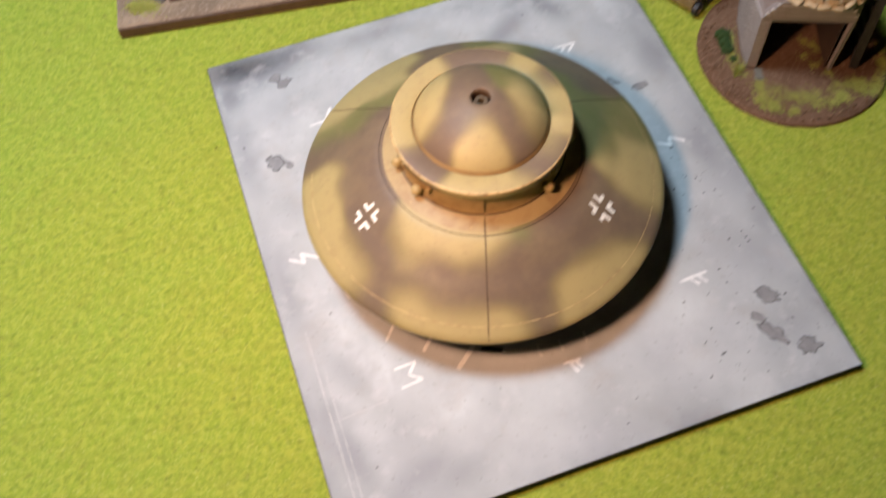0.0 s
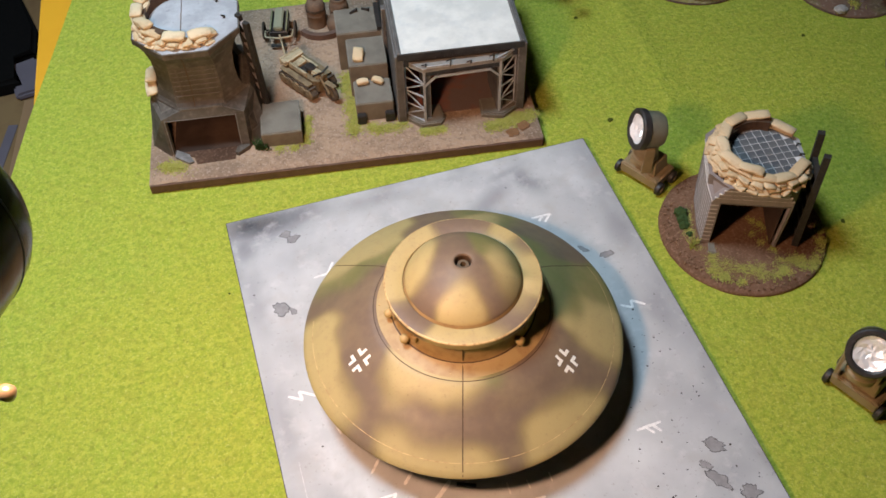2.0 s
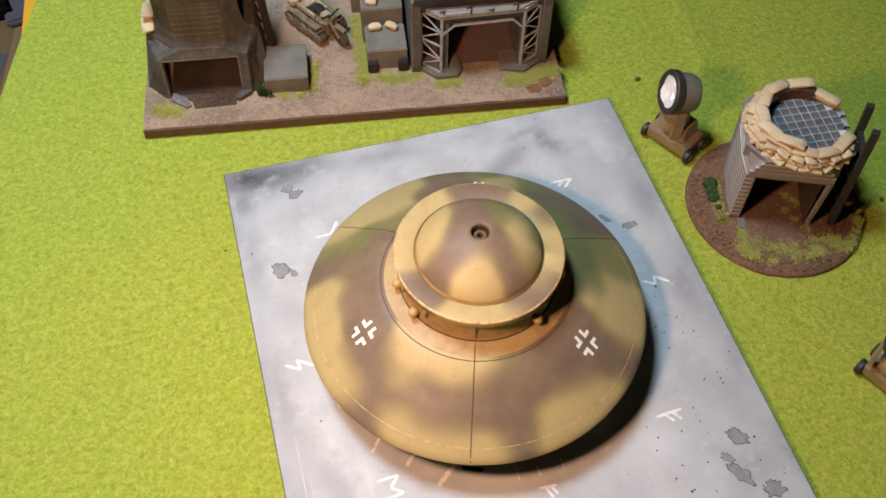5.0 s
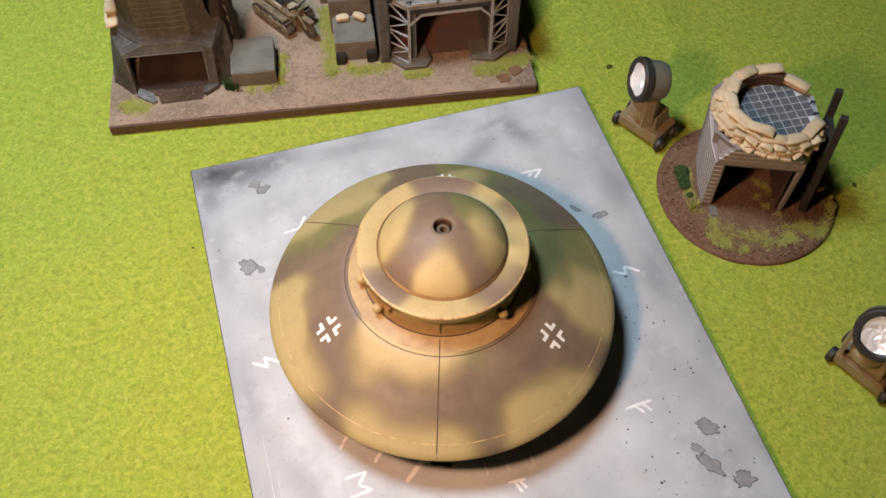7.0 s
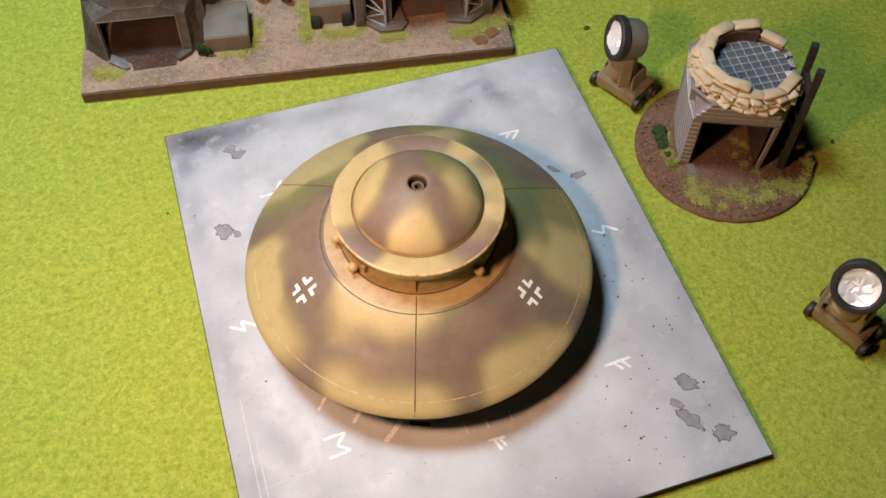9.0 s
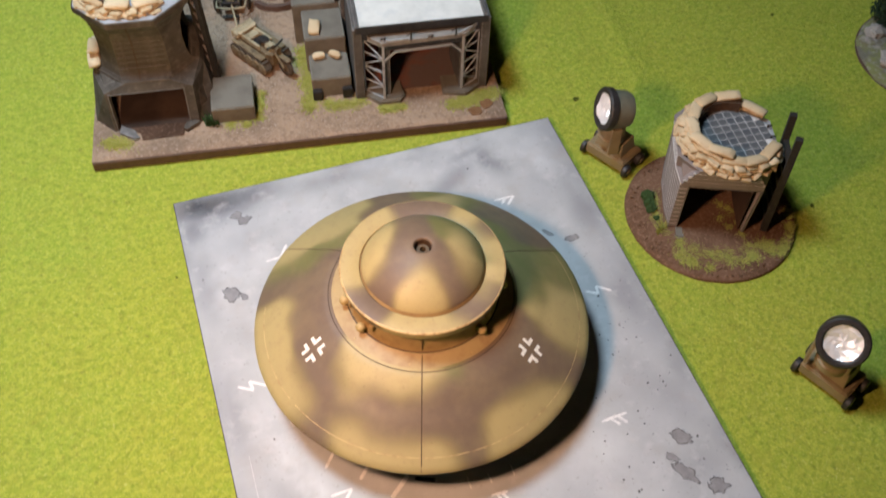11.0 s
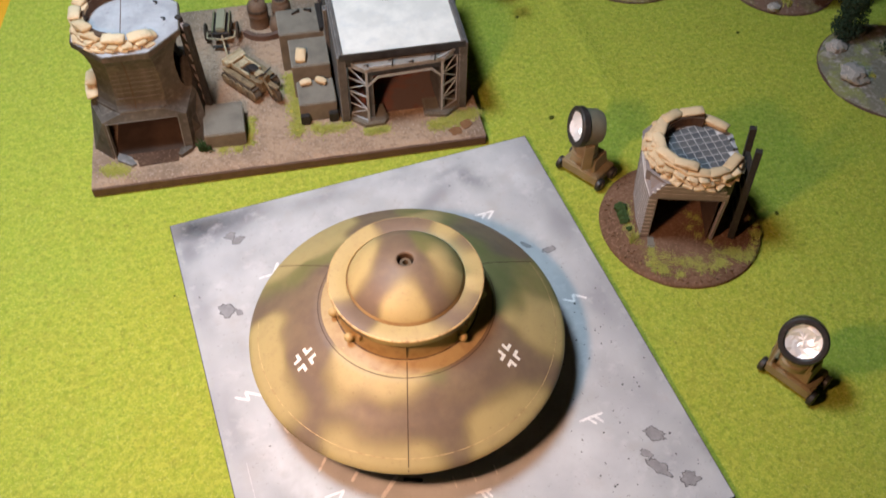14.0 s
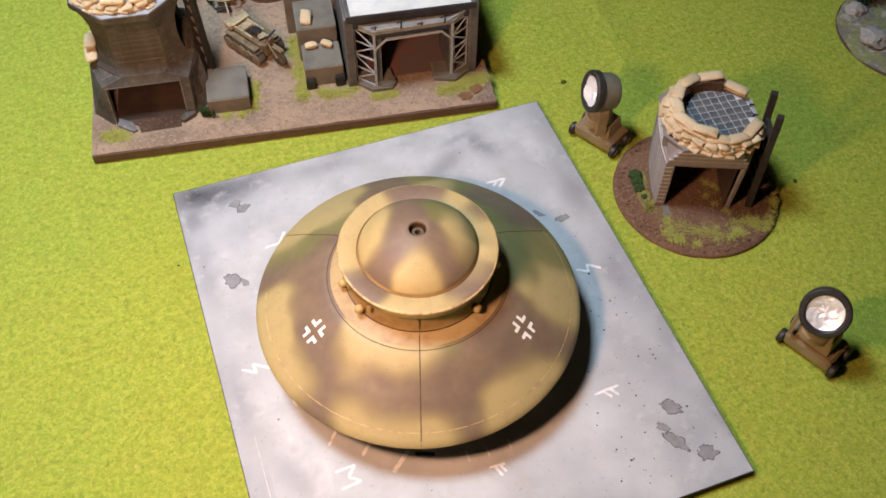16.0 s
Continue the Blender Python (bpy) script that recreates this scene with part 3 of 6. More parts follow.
def strokes(name, lines, width, label, paint="chalk"):
    """Brush strokes on the pad, each from one end to the other."""
    bm = bmesh.new()
    for k, (x0, y0, x1, y1) in enumerate(lines):
        d = Vector((x1 - x0, y1 - y0))
        n = Vector((-d.y, d.x)).normalized() * width / 2
        a, b = Vector((x0, y0)), Vector((x1, y1))
        steps = 6
        rows = []
        for s in range(steps + 1):
            p = a.lerp(b, s / steps)
            w = 1 + 0.35 * noise.noise(Vector((p.x * 5, p.y * 5, k)))
            w *= 0.75 if s in (0, steps) else 1.0
            z = PAD_Z + 0.012 + 0.004 * k
            rows.append((bm.verts.new((p.x + n.x * w, p.y + n.y * w, z)), bm.verts.new((p.x - n.x * w, p.y - n.y * w, z))))
        for p, q in zip(rows, rows[1:]):
            bm.faces.new((p[0], p[1], q[1], q[0]))
    part(name, bm, paint, pad, label)


RUNES = [
    [(6.88, 10.97, 8.24, 10.97), (8.24, 10.97, 7.63, 10.38), (7.69, 10.94, 7.25, 10.57)],
    [(9.68, 2.42, 10.35, 2.0), (10.35, 2.0, 10.45, 2.56), (10.45, 2.56, 11.21, 1.98)],
    [(6.94, -6.03, 8.51, -5.93), (7.48, -5.95, 7.86, -6.51), (7.92, -5.95, 8.29, -6.51)],
    [(-11.88, 2.39, -11.09, 1.9), (-11.09, 1.9, -11.2, 2.54), (-11.2, 2.54, -10.2, 1.9)],
    [(-8.47, 10.62, -7.56, 10.68), (-7.56, 10.68, -7.0, 11.5)],
    [(-8.5, -5.57, -7.36, -5.51), (-7.36, -5.51, -7.89, -6.09), (-7.89, -6.09, -7.28, -6.52), (-8.44, -6.65, -7.28, -6.52)],
]
for lines in RUNES:
    strokes("rune", lines, 0.17, "white brush-painted rune")
strokes("rune", [(-0.45, -8.16, 0.47, -8.21), (-0.13, -8.2, 0.08, -8.83), (0.14, -8.2, 0.37, -8.69)], 0.15, "white brush-painted rune")
TICKS = [(-7.7, -3.12, -8.39, -3.94), (-6.1, -4.44, -6.8, -5.15), (-4.3, -5.7, -5.48, -6.64), (-1.32, -6.75, -1.33, -7.49), (-0.21, -6.94, -0.16, -7.51), (1.14, -6.87, 1.14, -7.48), (-9.55, -0.44, -9.43, -0.98)]
for k, line in enumerate(TICKS):
    strokes("tick_mark", [line], (0.15, 0.2, 0.26, 0.1, 0.09, 0.09, 0.16)[k], "short white painted tick")
strokes("border_line", [(-12.2, -13.0, -12.15, -2.0)], 0.035, "thin worn white border line", "chalk_faint")
strokes("border_line", [(-11.85, -13.0, -11.8, -4.5)], 0.028, "thin worn white border line", "chalk_faint")
strokes("border_line", [(-12.1, -7.2, -9.2, -7.0)], 0.028, "thin worn white border line", "chalk_faint")


def puddle(x, y, w, h, seed, turn=0.0):
    """A dried puddle: a dark edge round a paler middle."""
    for size, z, material, name in ((1.0, 0.006, "stain_edge", "stain_edge"), (0.87, 0.010, "stain", "stain")):
        bm = bmesh.new()
        pts = []
        for i in range(40):
            a = 2 * math.pi * i / 40
            q = Vector((math.cos(a), math.sin(a), 0))
            r = (1 + 0.45 * noise.fractal(q * 1.6 + Vector((seed * 3.1, seed, 0)), 0.8, 2, 4)) * size
            p = Matrix.Rotation(turn, 2) @ Vector((q.x * w * r, q.y * h * r))
            pts.append(bm.verts.new((x + p.x, y + p.y, PAD_Z + z)))
        bm.faces.new(pts)
        part(name, bm, material, pad, "irregular dark grey stain")


for k, (x, y, w, h, turn) in enumerate(((-11.0, 8.8, 0.62, 0.42, 1.9), (-9.5, 14.85, 0.36, 0.27, 0.4), (-9.1, 14.3, 0.46, 0.32, 0.5), (10.75, -8.2, 0.62, 0.42, -0.7), (9.75, -9.2, 0.4, 0.22, -0.9), (10.0, -10.2, 0.35, 0.75, 0.5),
                                        (11.35, -11.4, 0.55, 0.55, 0.0), (10.55, 6.5, 0.5, 0.26, 0.1), (9.2, 7.4, 0.42, 0.16, -0.8), (-10.3, 8.4, 0.2, 0.3, 0.4))):
    puddle(x, y, w, h, k + 1.0, turn)
# dark paint flecks
bm = bmesh.new()
rnd = random.Random(5)
for _ in range(95):
    x, y = rnd.uniform(-12.5, 12.7), rnd.uniform(-12.5, 16.5)
    if rnd.random() < 0.72:
        x, y = rnd.uniform(6, 12.7), rnd.uniform(-12, 4)
    r = rnd.uniform(0.025, 0.07) * (1.0 if rnd.random() < 0.9 else 1.5)
    bm.faces.new([bm.verts.new((x + r * rnd.uniform(0.6, 1.3) * math.cos(a), y + r * rnd.uniform(0.6, 1.3) * math.sin(a), PAD_Z + 0.009)) for a in (0, 0.9, 1.8, 2.8, 3.7, 4.6, 5.5)])
part("paint_fleck", bm, "pad_edge", pad, "scattered dark paint flecks", kind="stuff")

# ---- saucer ----
SAUCER = (-1.05, 1.92)
BROWN, YELLOW, GREEN = (0.160, 0.116, 0.083), (0.415, 0.335, 0.152), (0.178, 0.174, 0.066)
OLIVE = (0.21, 0.175, 0.065)
# where the airbrush went: distance from the axis and direction in degrees
HULL_BROWN = [(7.3, -118), (7.35, -128), (7.2, -108), (9.3, 152), (8.0, 150), (6.4, 149), (5.3, 143), (5.9, 164), (5.9, 179), (6.6, -169), (7.0, -159), (7.4, -152), (7.5, -144), (7.2, -133), (7.2, -122), (6.9, -110), (6.6, -99), (6.4, -86), (6.5, -73),
              (7.0, -59), (7.9, -47), (8.8, -38), (5.5, -55), (6.0, -44), (5.3, -74), (7.9, -91), (9.0, -92), (7.2, -97), (9.3, -151), (9.2, -144), (8.0, 35), (7.7, 23), (8.1, 43), (7.2, -46), (8.5, 84), (6.6, 95), (7.4, 88)]
HULL_YELLOW = [(8.3, 166), (8.7, 177), (8.9, -171), (9.0, -161), (8.7, -155), (9.1, 128), (8.9, 119), (8.9, 108), (9.1, 137), (5.5, -146), (5.5, -132), (5.9, -119), (6.4, -141), (5.4, -112), (8.7, -136), (8.7, -126),
               (8.8, -116), (8.9, -107), (8.9, -99), (8.2, -75), (8.3, -64), (8.7, -54), (9.2, -74), (8.8, -81), (7.5, -14), (8.1, -23), (8.5, -30), (7.0, -25), (5.5, -105), (8.3, 102), (7.8, 60), (7.0, 115), (5.6, 70)]
HULL_GREEN = [(7.1, 6), (7.3, -3), (6.0, -5), (6.2, -16), (8.4, 1), (8.1, 53), (7.1, 143), (8.8, 145), (5.5, -89), (9.0, 70), (6.2, 30), (5.6, 118)]
DOME_BROWN = [(1.3, 83), (2.2, 89), (1.4, -153), (2.1, -155), (2.8, -158), (1.5, -64), (2.3, -66), (2.8, -66), (2.95, -42), (3.7, 70), (4.4, -157), (4.0, -68), (1.3, 122), (0.8, -150), (0.8, -62), (0.8, 75), (2.9, 84), (3.85, -152), (3.85, -161), (3.85, -64), (3.85, -72), (3.9, 76), (4.1, -60), (4.1, -166), (4.2, -146), (4.25, -152), (4.15, -52), (4.2, -44), (4.1, 15), (4.2, 84), (4.1, 64)]
DOME_YELLOW = [(2.3, 152), (2.75, 174), (2.2, -111), (1.5, -108), (2.7, -123), (2.7, -99), (2.8, 141), (2.9, 163), (2.6, 123), (3.4, 169), (2.2, -10), (2.4, -36), (2.5, 18), (3.0, -44), (4.0, -178), (4.1, -126), (4.1, -108), (4.2, -81), (4.1, 161),
               (4.3, 134), (3.9, -27), (3.8, 2), (4.0, 34), (4.0, 110), (4.0, -124), (3.9, -52)]
DOME_GREEN = [(1.8, 35), (2.6, 52), (3.0, 14), (3.0, 36), (3.0, -8)]


def spray(x, y):
    r = math.hypot(x, y)
    sets = ((HULL_BROWN, BROWN), (HULL_YELLOW, YELLOW), (HULL_GREEN, GREEN)) if r > 4.45 else ((DOME_BROWN, BROWN), (DOME_YELLOW, YELLOW), (DOME_GREEN, GREEN))
    s = 0.72 if r > 4.45 else 0.52
    wob = noise.noise_vector(Vector((x * 0.8, y * 0.8, 0.3))) * 0.35
    total, mixed, shares = 1e-9, Vector((0, 0, 0)), []
    for spots, colour in sets:
        w = 0.0
        for rr, az in spots:
            d2 = (x + wob.x - rr * math.cos(radians(az))) ** 2 + (y + wob.y - rr * math.sin(radians(az))) ** 2
            w += math.exp(-d2 / (2 * s * s))
        w = (w + 1e-4) ** 2.3
        total += w
        mixed += w * Vector(colour)
        shares.append(w)
    # where sand and brown meet, the overspray turns olive
    seam = 4 * shares[0] * shares[1] / total ** 2
    return (mixed / total).lerp(Vector(OLIVE), 0.38 * seam)


def smooth_profile(points, per=6):
    """A Catmull-Rom curve through the points of a profile."""
    p = [Vector(q) for q in points]
    p = [2 * p[0] - p[1]] + p + [2 * p[-1] - p[-2]]
    out = []
    for a, b, c, d in zip(p, p[1:], p[2:], p[3:]):
        for k in range(per):
            t = k / per
            out.append(0.5 * (2 * b + (c - a) * t + (2 * a - 5 * b + 4 * c - d) * t * t + (3 * b - a - 3 * c + d) * t ** 3))
    return [tuple(q) for q in out] + [tuple(p[-2])]


def painted(name, profile, parent, n=180, smooth=35):
    me = mesh_of(name, lathem(profile, n=n, closed=False), "camo", smooth)
    layer = me.color_attributes.new("tone", "FLOAT_COLOR", "POINT")
    for k, v in enumerate(me.vertices):
        layer.data[k].color = (*spray(v.co.x / C, v.co.y / C), 1)
    return part(name, me, "camo", parent)


HULL = [(5.10, 6.06), (5.3, 6.02), (5.6, 5.89), (6.2, 5.56), (6.8, 5.16), (7.4, 4.80), (7.9, 4.47), (8.4, 4.14), (8.9, 3.80), (9.2, 3.58), (9.38, 3.38)]


def hull_z(r):
    return float(np.interp(r, [a for a, _ in HULL], [b for _, b in HULL]))


saucer = thing("flying_saucer_model", "model flying saucer in airbrushed sand, brown and green camouflage", "model", place(SAUCER[0], SAUCER[1], 0))
painted("hull", smooth_profile(HULL, 4) + [(9.42, 3.26), (9.36, 3.12), (9.2, 3.02)], saucer)
painted("collar", [(5.11, 6.055), (5.0, 6.07), (4.9, 6.12), (4.55, 6.24), (4.3, 6.33), (4.2, 6.38), (4.12, 6.40), (4.04, 6.52), (3.97, 7.2), (3.95, 7.85)], saucer, n=120)
painted("flange", [(3.9, 7.80), (4.16, 7.82), (4.27, 7.88), (4.31, 7.97), (4.37, 8.36), (4.37, 8.41), (4.33, 8.46), (4.27, 8.48), (3.42, 8.46), (3.34, 8.43), (3.31, 8.34)], saucer, n=120, smooth=24)
painted("dome", [(3.30, 8.30)] + smooth_profile([(3.27, 8.42), (3.12, 8.72), (2.75, 9.12), (2.2, 9.50), (1.6, 9.78), (1.0, 9.97), (0.62, 10.05)], 4) + [(0.5, 10.03), (0.44, 9.9)], saucer, n=120, smooth=50)
# well and ring get dark colours in place of the hole's shade
part("hatch_well", lathem([(0.44, 9.95), (0.44, 9.3), (0.0, 9.3)], n=32, closed=False), "seam", saucer, "hole in the dome top, coloured dark for its shade", smooth=40)
part("hatch_ring", lathem([(0.32, 9.3), (0.32, 9.72), (0.17, 9.72), (0.17, 9.3)], n=24, closed=False), "underside", saucer, "small ring inside the hole, coloured dark for its shade", smooth=40)
part("groove", lathem([(5.135, hull_z(5.135) + 0.012), (5.12, hull_z(5.12) + 0.02), (5.09, 6.075)], n=120, closed=False), "seam", saucer, "dark groove round the collar")
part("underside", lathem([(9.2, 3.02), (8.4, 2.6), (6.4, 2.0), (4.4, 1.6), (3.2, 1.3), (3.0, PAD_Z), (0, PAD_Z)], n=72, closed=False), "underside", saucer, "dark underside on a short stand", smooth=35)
for az in (-108.2, 11.8, 131.8):
    # the joint between two hull panels, from the collar to the rim
    a = radians(az)
    bm = bmesh.new()
    rows = []
    for k in range(25):
        r = 4.18 + (9.36 - 4.18) * k / 24
        z = (hull_z(r) if r > 5.1 else float(np.interp(r, (4.1, 4.3, 4.55, 4.9, 5.1), (6.40, 6.335, 6.245, 6.12, 6.06)))) + 0.012
        c, s = math.cos(a), math.sin(a)
        rows.append((bm.verts.new((r * c - 0.028 * s, r * s + 0.028 * c, z)), bm.verts.new((r * c + 0.028 * s, r * s - 0.028 * c, z))))
    for p, q in zip(rows, rows[1:]):
        bm.faces.new((p[0], p[1], q[1], q[0]))
    part("panel_joint", bm, "seam", saucer, "dark joint between hull panels")
bm = bmesh.new()
for a0, a1 in ((160, 200), (203, 268), (269, 318), (318.6, 372)):
    rows = []
    for k in range(17):
        a = radians(a0 + (a1 - a0) * k / 16)
        rows.append([bm.verts.new((r * math.cos(a), r * math.sin(a), hull_z(r) + 0.01)) for r in (8.80, 8.832)])
    for p, q in zip(rows, rows[1:]):
        bm.faces.new((p[0], p[1], q[1], q[0]))
part("scribed_line", bm, "rub", saucer, "thin rubbed line round the rim")
for az in (-168.2, -48.2, 71.8):
    # white angle brackets that leave a dark cross between them
    bm = bmesh.new()
    a = radians(az)
    reach = 6.85 if az > 0 else 6.62
    centre = Vector((reach * math.cos(a), reach * math.sin(a)))
    for k in range(4):
        turn = Matrix.Rotation(a + radians(45 + 90 * k + 45), 2)
        for pts in (((0.14, 0.14), (0.60, 0.14), (0.60, 0.32), (0.32, 0.32)), ((0.14, 0.14), (0.32, 0.32), (0.32, 0.60), (0.14, 0.60))):
            vs = []
            for p in pts:
                q = centre + turn @ Vector(p) * 0.98
                vs.append(bm.verts.new((q.x, q.y, hull_z(q.length) + 0.02)))
            bm.faces.new(vs)
    part("marking", bm, "decal", saucer, "white angular marking")
part("rust_wash", lathem([(4.93, 6.118), (4.56, 6.247), (4.31, 6.337), (4.21, 6.387)], n=120, closed=False), "rust_wash", saucer, "orange-brown wash on the collar skirt", smooth=40)
# narrow darker brown ring where the dome meets the flange
part("dome_foot_band", lathem([(3.305, 8.40), (3.275, 8.46), (3.225, 8.58)], n=120, closed=False), "neck", saucer, "dark brown band at the foot of the dome", smooth=40)
# darker sleeve: the flange's shade put into the neck's colour
part("neck_shade", lathem([(4.125, 6.412), (4.05, 6.53), (3.98, 7.2), (3.96, 7.78)], n=120, closed=False), "neck", saucer, "brown neck, darkened for the shade under the flange", smooth=40)
part("groove", lathem([(4.19, 6.40), (4.16, 6.408), (4.125, 6.42)], n=120, closed=False), "seam", saucer, "dark groove at the foot of the neck")
part("panel_joint", boxm(-0.025, 0.025, -4.08, -3.90, 6.45, 7.82, m=Matrix.Rotation(radians(-18.2), 4, "Z")), "seam", saucer, "dark joint up the neck")
part("worn_edge", lathem([(4.368, 8.36), (4.378, 8.40), (4.372, 8.43), (4.335, 8.468), (4.29, 8.486)], n=120, closed=False), "rub", saucer, "rubbed pale edge of the flange", smooth=60)
knob = mesh_of("knob", lathem([(0, 0.52), (0.14, 0.50), (0.24, 0.40), (0.27, 0.26), (0.23, 0.1), (0.16, 0.0), (0.16, -0.25)], n=16), "camo_plain", 50)
bracket = mesh_of("bracket", boxm(-0.28, 0.16, -0.13, 0.13, 0, 0.30, 0.04), "neck")
for az in (-156, -62, 178, -20, 60, 140, 100, 20):
    base = pose(0, 0, 0, 0, 0, az)
    part("knob", knob, "camo_plain", saucer, at=base @ pose(4.06 * C, 0, 6.72 * C, 0, 68, 0))
    part("bracket", bracket, "neck", saucer, at=pose(0, 0, 0, 0, 0, az + 9) @ pose(3.95 * C, 0, 7.25 * C, 0, 90, 0))
rivet = mesh_of("rivet", lathem([(0, 0.05), (0.05, 0.03), (0.06, 0)], n=8), "camo_plain", 60)
for k in range(9):
    a = radians(40 * k + 4)
    part("rivet", rivet, "camo_plain", saucer, at=place(4.75 * math.cos(a), 4.75 * math.sin(a), 6.175))
part("boarding_step", boxm(-0.55, 0.55, -0.1, 0.1, PAD_Z, PAD_Z + 0.09, 0.02, m=Matrix.Translation((-2.46, -8.14, 0)) @ Matrix.Rotation(radians(-23), 4, "Z")), "gunmetal", saucer, "small dark step under the rim")

# ---- fortified base board ----
BASE = Matrix.Translation((-17.83 * C, 22.07 * C, 0)) @ Matrix.Rotation(radians(-8.57), 4, "Z")
GROUND = 0.93


def on_base(u, v, z=GROUND, rz=0.0):
    return BASE @ place(u, v, z, 0, 0, rz)


def pillow(length, width, height, seed):
    """A flat stuffed bag with squared ends and a pinched seam."""
    bm = bmesh.new()
    bmesh.ops.create_cube(bm, size=1)
    bmesh.ops.subdivide_edges(bm, edges=bm.edges, cuts=3, use_grid_fill=True)
    for v in bm.verts:
        x, y, z = (2 * c for c in v.co)
        top = (1 - 0.30 * abs(x) ** 6) * (1 - 0.30 * abs(y) ** 6)
        side = 1 - 0.06 * x * x - 0.10 * z * z
        v.co = Vector((x * length / 2 * (1 - 0.07 * z * z - 0.05 * y * y), y * width / 2 * side, z * height / 2 * top))
        v.co += noise.noise_vector(v.co * 1.9 + Vector((seed, 0, 0))) * 0.06
        v.co.z += 0.06 * noise.noise(v.co * 0.9 + Vector((0, seed, 0)))
    return bm


BAGS = [mesh_of("sandbag", pillow(1.6, 0.84, 0.37, s * 7.3), "sandbag", 50) for s in range(5)]
END_BAGS = [mesh_of("sandbag", pillow(0.74, 0.62, 0.24, s * 3.3 + 1), "sandbag", 50) for s in range(4)]
SMALL_BAGS = [mesh_of("sandbag", pillow(1.3, 0.8, 0.45, s * 5.1 + 2), "sandbag", 50) for s in range(4)]


def ring_of_bags(parent, cx, cy, z, radius, start, stop, count, rnd, bags=BAGS, tilt=8, spin=9):
    for k in range(count):
        a = radians(start + (stop - start) * (k + 0.5) / count + rnd.uniform(-2, 2))
        r = radius + rnd.uniform(-0.12, 0.12)
        part("sandbag", rnd.choice(bags), "sandbag", parent, at=place(cx + r * math.cos(a), cy + r * math.sin(a), z + rnd.uniform(-0.05, 0.07), rnd.uniform(-tilt, tilt), rnd.uniform(-tilt, tilt), math.degrees(a) + 90 + rnd.uniform(-spin, spin)))


def arc_wall(cx, cy, radius, thick, z0, z1, start, stop, steps=18):
    """A low curved wall."""
    bm = bmesh.new()
    for k in range(steps):
        a0, a1 = (radians(start + (stop - start) * q / steps) for q in (k, k + 1))
        p = [(cx + r * math.cos(a), cy + r * math.sin(a)) for r in (radius, radius + thick) for a in (a0, a1)]
        hexa(bm, [(*p[0], z0), (*p[1], z0), (*p[1], z1), (*p[0], z1)], [(*p[2], z0), (*p[3], z0), (*p[3], z1), (*p[2], z1)])
    bmesh.ops.remove_doubles(bm, verts=bm.verts, dist=0.001)
    return bm


def blades(spots, height, rnd, per=26, lean=0.5, wide=0.06):
    """Upright static-grass fibres in round spots (x, y, radius, ground)."""
    bm = bmesh.new()
    for x, y, r, z in spots:
        for _ in range(int(per * r * r * 6) + 8):
            a, q = rnd.uniform(0, 6.283), r * abs(rnd.gauss(0, 0.62))
            px, py = x + q * math.cos(a), y + q * math.sin(a)
            h, w, t = height * rnd.uniform(0.5, 1.2), wide * rnd.uniform(0.6, 1.3), rnd.uniform(0, 6.283)
            lx, ly = rnd.gauss(0, lean) * h, rnd.gauss(0, lean) * h
            c, s = math.cos(t) * w, math.sin(t) * w
            b = [bm.verts.new((px - c, py - s, z)), bm.verts.new((px + c, py + s, z)), bm.verts.new((px - s, py + c, z))]
            top = bm.verts.new((px + lx, py + ly, z + h))
            for i in range(3):
                bm.faces.new((b[i], b[(i + 1) % 3], top))
    return bm


base_board = thing("diorama_board", "brown earth-covered base board for the model bunkers", "board", BASE.copy())
bm = bmesh.new()
W, D = 28.55, 18.9
n = 60
grid = [[None] * (n + 1) for _ in range(n + 1)]
for j in range(n + 1):
    for i in range(n + 1):
        x, y = W * i / n, D * j / n
        e = min(x, W - x, y, D - y)
        z = GROUND - 0.02 + 0.07 * noise.fractal(Vector((x * 0.5, y * 0.5, 2)), 1, 2, 3) + (0 if e > 0.01 else -0.1)
        grid[j][i] = bm.verts.new((x, y, z))
for j in range(n):
    for i in range(n):
        bm.faces.new((grid[j][i], grid[j][i + 1], grid[j + 1][i + 1], grid[j + 1][i]))
part("ground_cover", bm, "earth", base_board, "brown gritty earth", smooth=60)
part("board", boxm(0, W, -0.1, D, 0, GROUND - 0.16, 0.06), "board", base_board, "dark brown board edge")
rnd = random.Random(11)
spots = [(15.0 + rnd.uniform(-0.5, 0.4), 3.0 + k * 0.75, 0.5, GROUND - 0.02) for k in range(9)] + [(16.2 + 0.6 * k, 3.0 + rnd.uniform(-0.3, 0.2), 0.45, GROUND - 0.02) for k in range(5)]
spots += [(20.0 + 0.45 * k, 1.9 + 0.1 * rnd.random(), 0.35, GROUND - 0.02) for k in range(4)] + [(25.0 + 0.5 * k, 1.7 + 0.14 * k + rnd.uniform(-0.2, 0.2), 0.5, GROUND - 0.02) for k in range(7)]
spots += [(11.3 + rnd.uniform(-0.1, 0.4), 2.4 + 0.6 * k, 0.32, GROUND - 0.02) for k in range(5)] + [(1.2 + 0.4 * k, 1.5 - 0.1 * k, 0.45, GROUND - 0.02) for k in range(4)] + [(9.3, 2.0, 0.4, GROUND - 0.02), (10.4, 1.9, 0.3, GROUND - 0.02)]
part("grass_tuft", blades([(x, y, r * 1.15, z) for x, y, r, z in spots], 0.09, rnd, per=320, wide=0.05, lean=1.4), "flock", base_board, "patches of short yellow-green flock", kind="stuff")
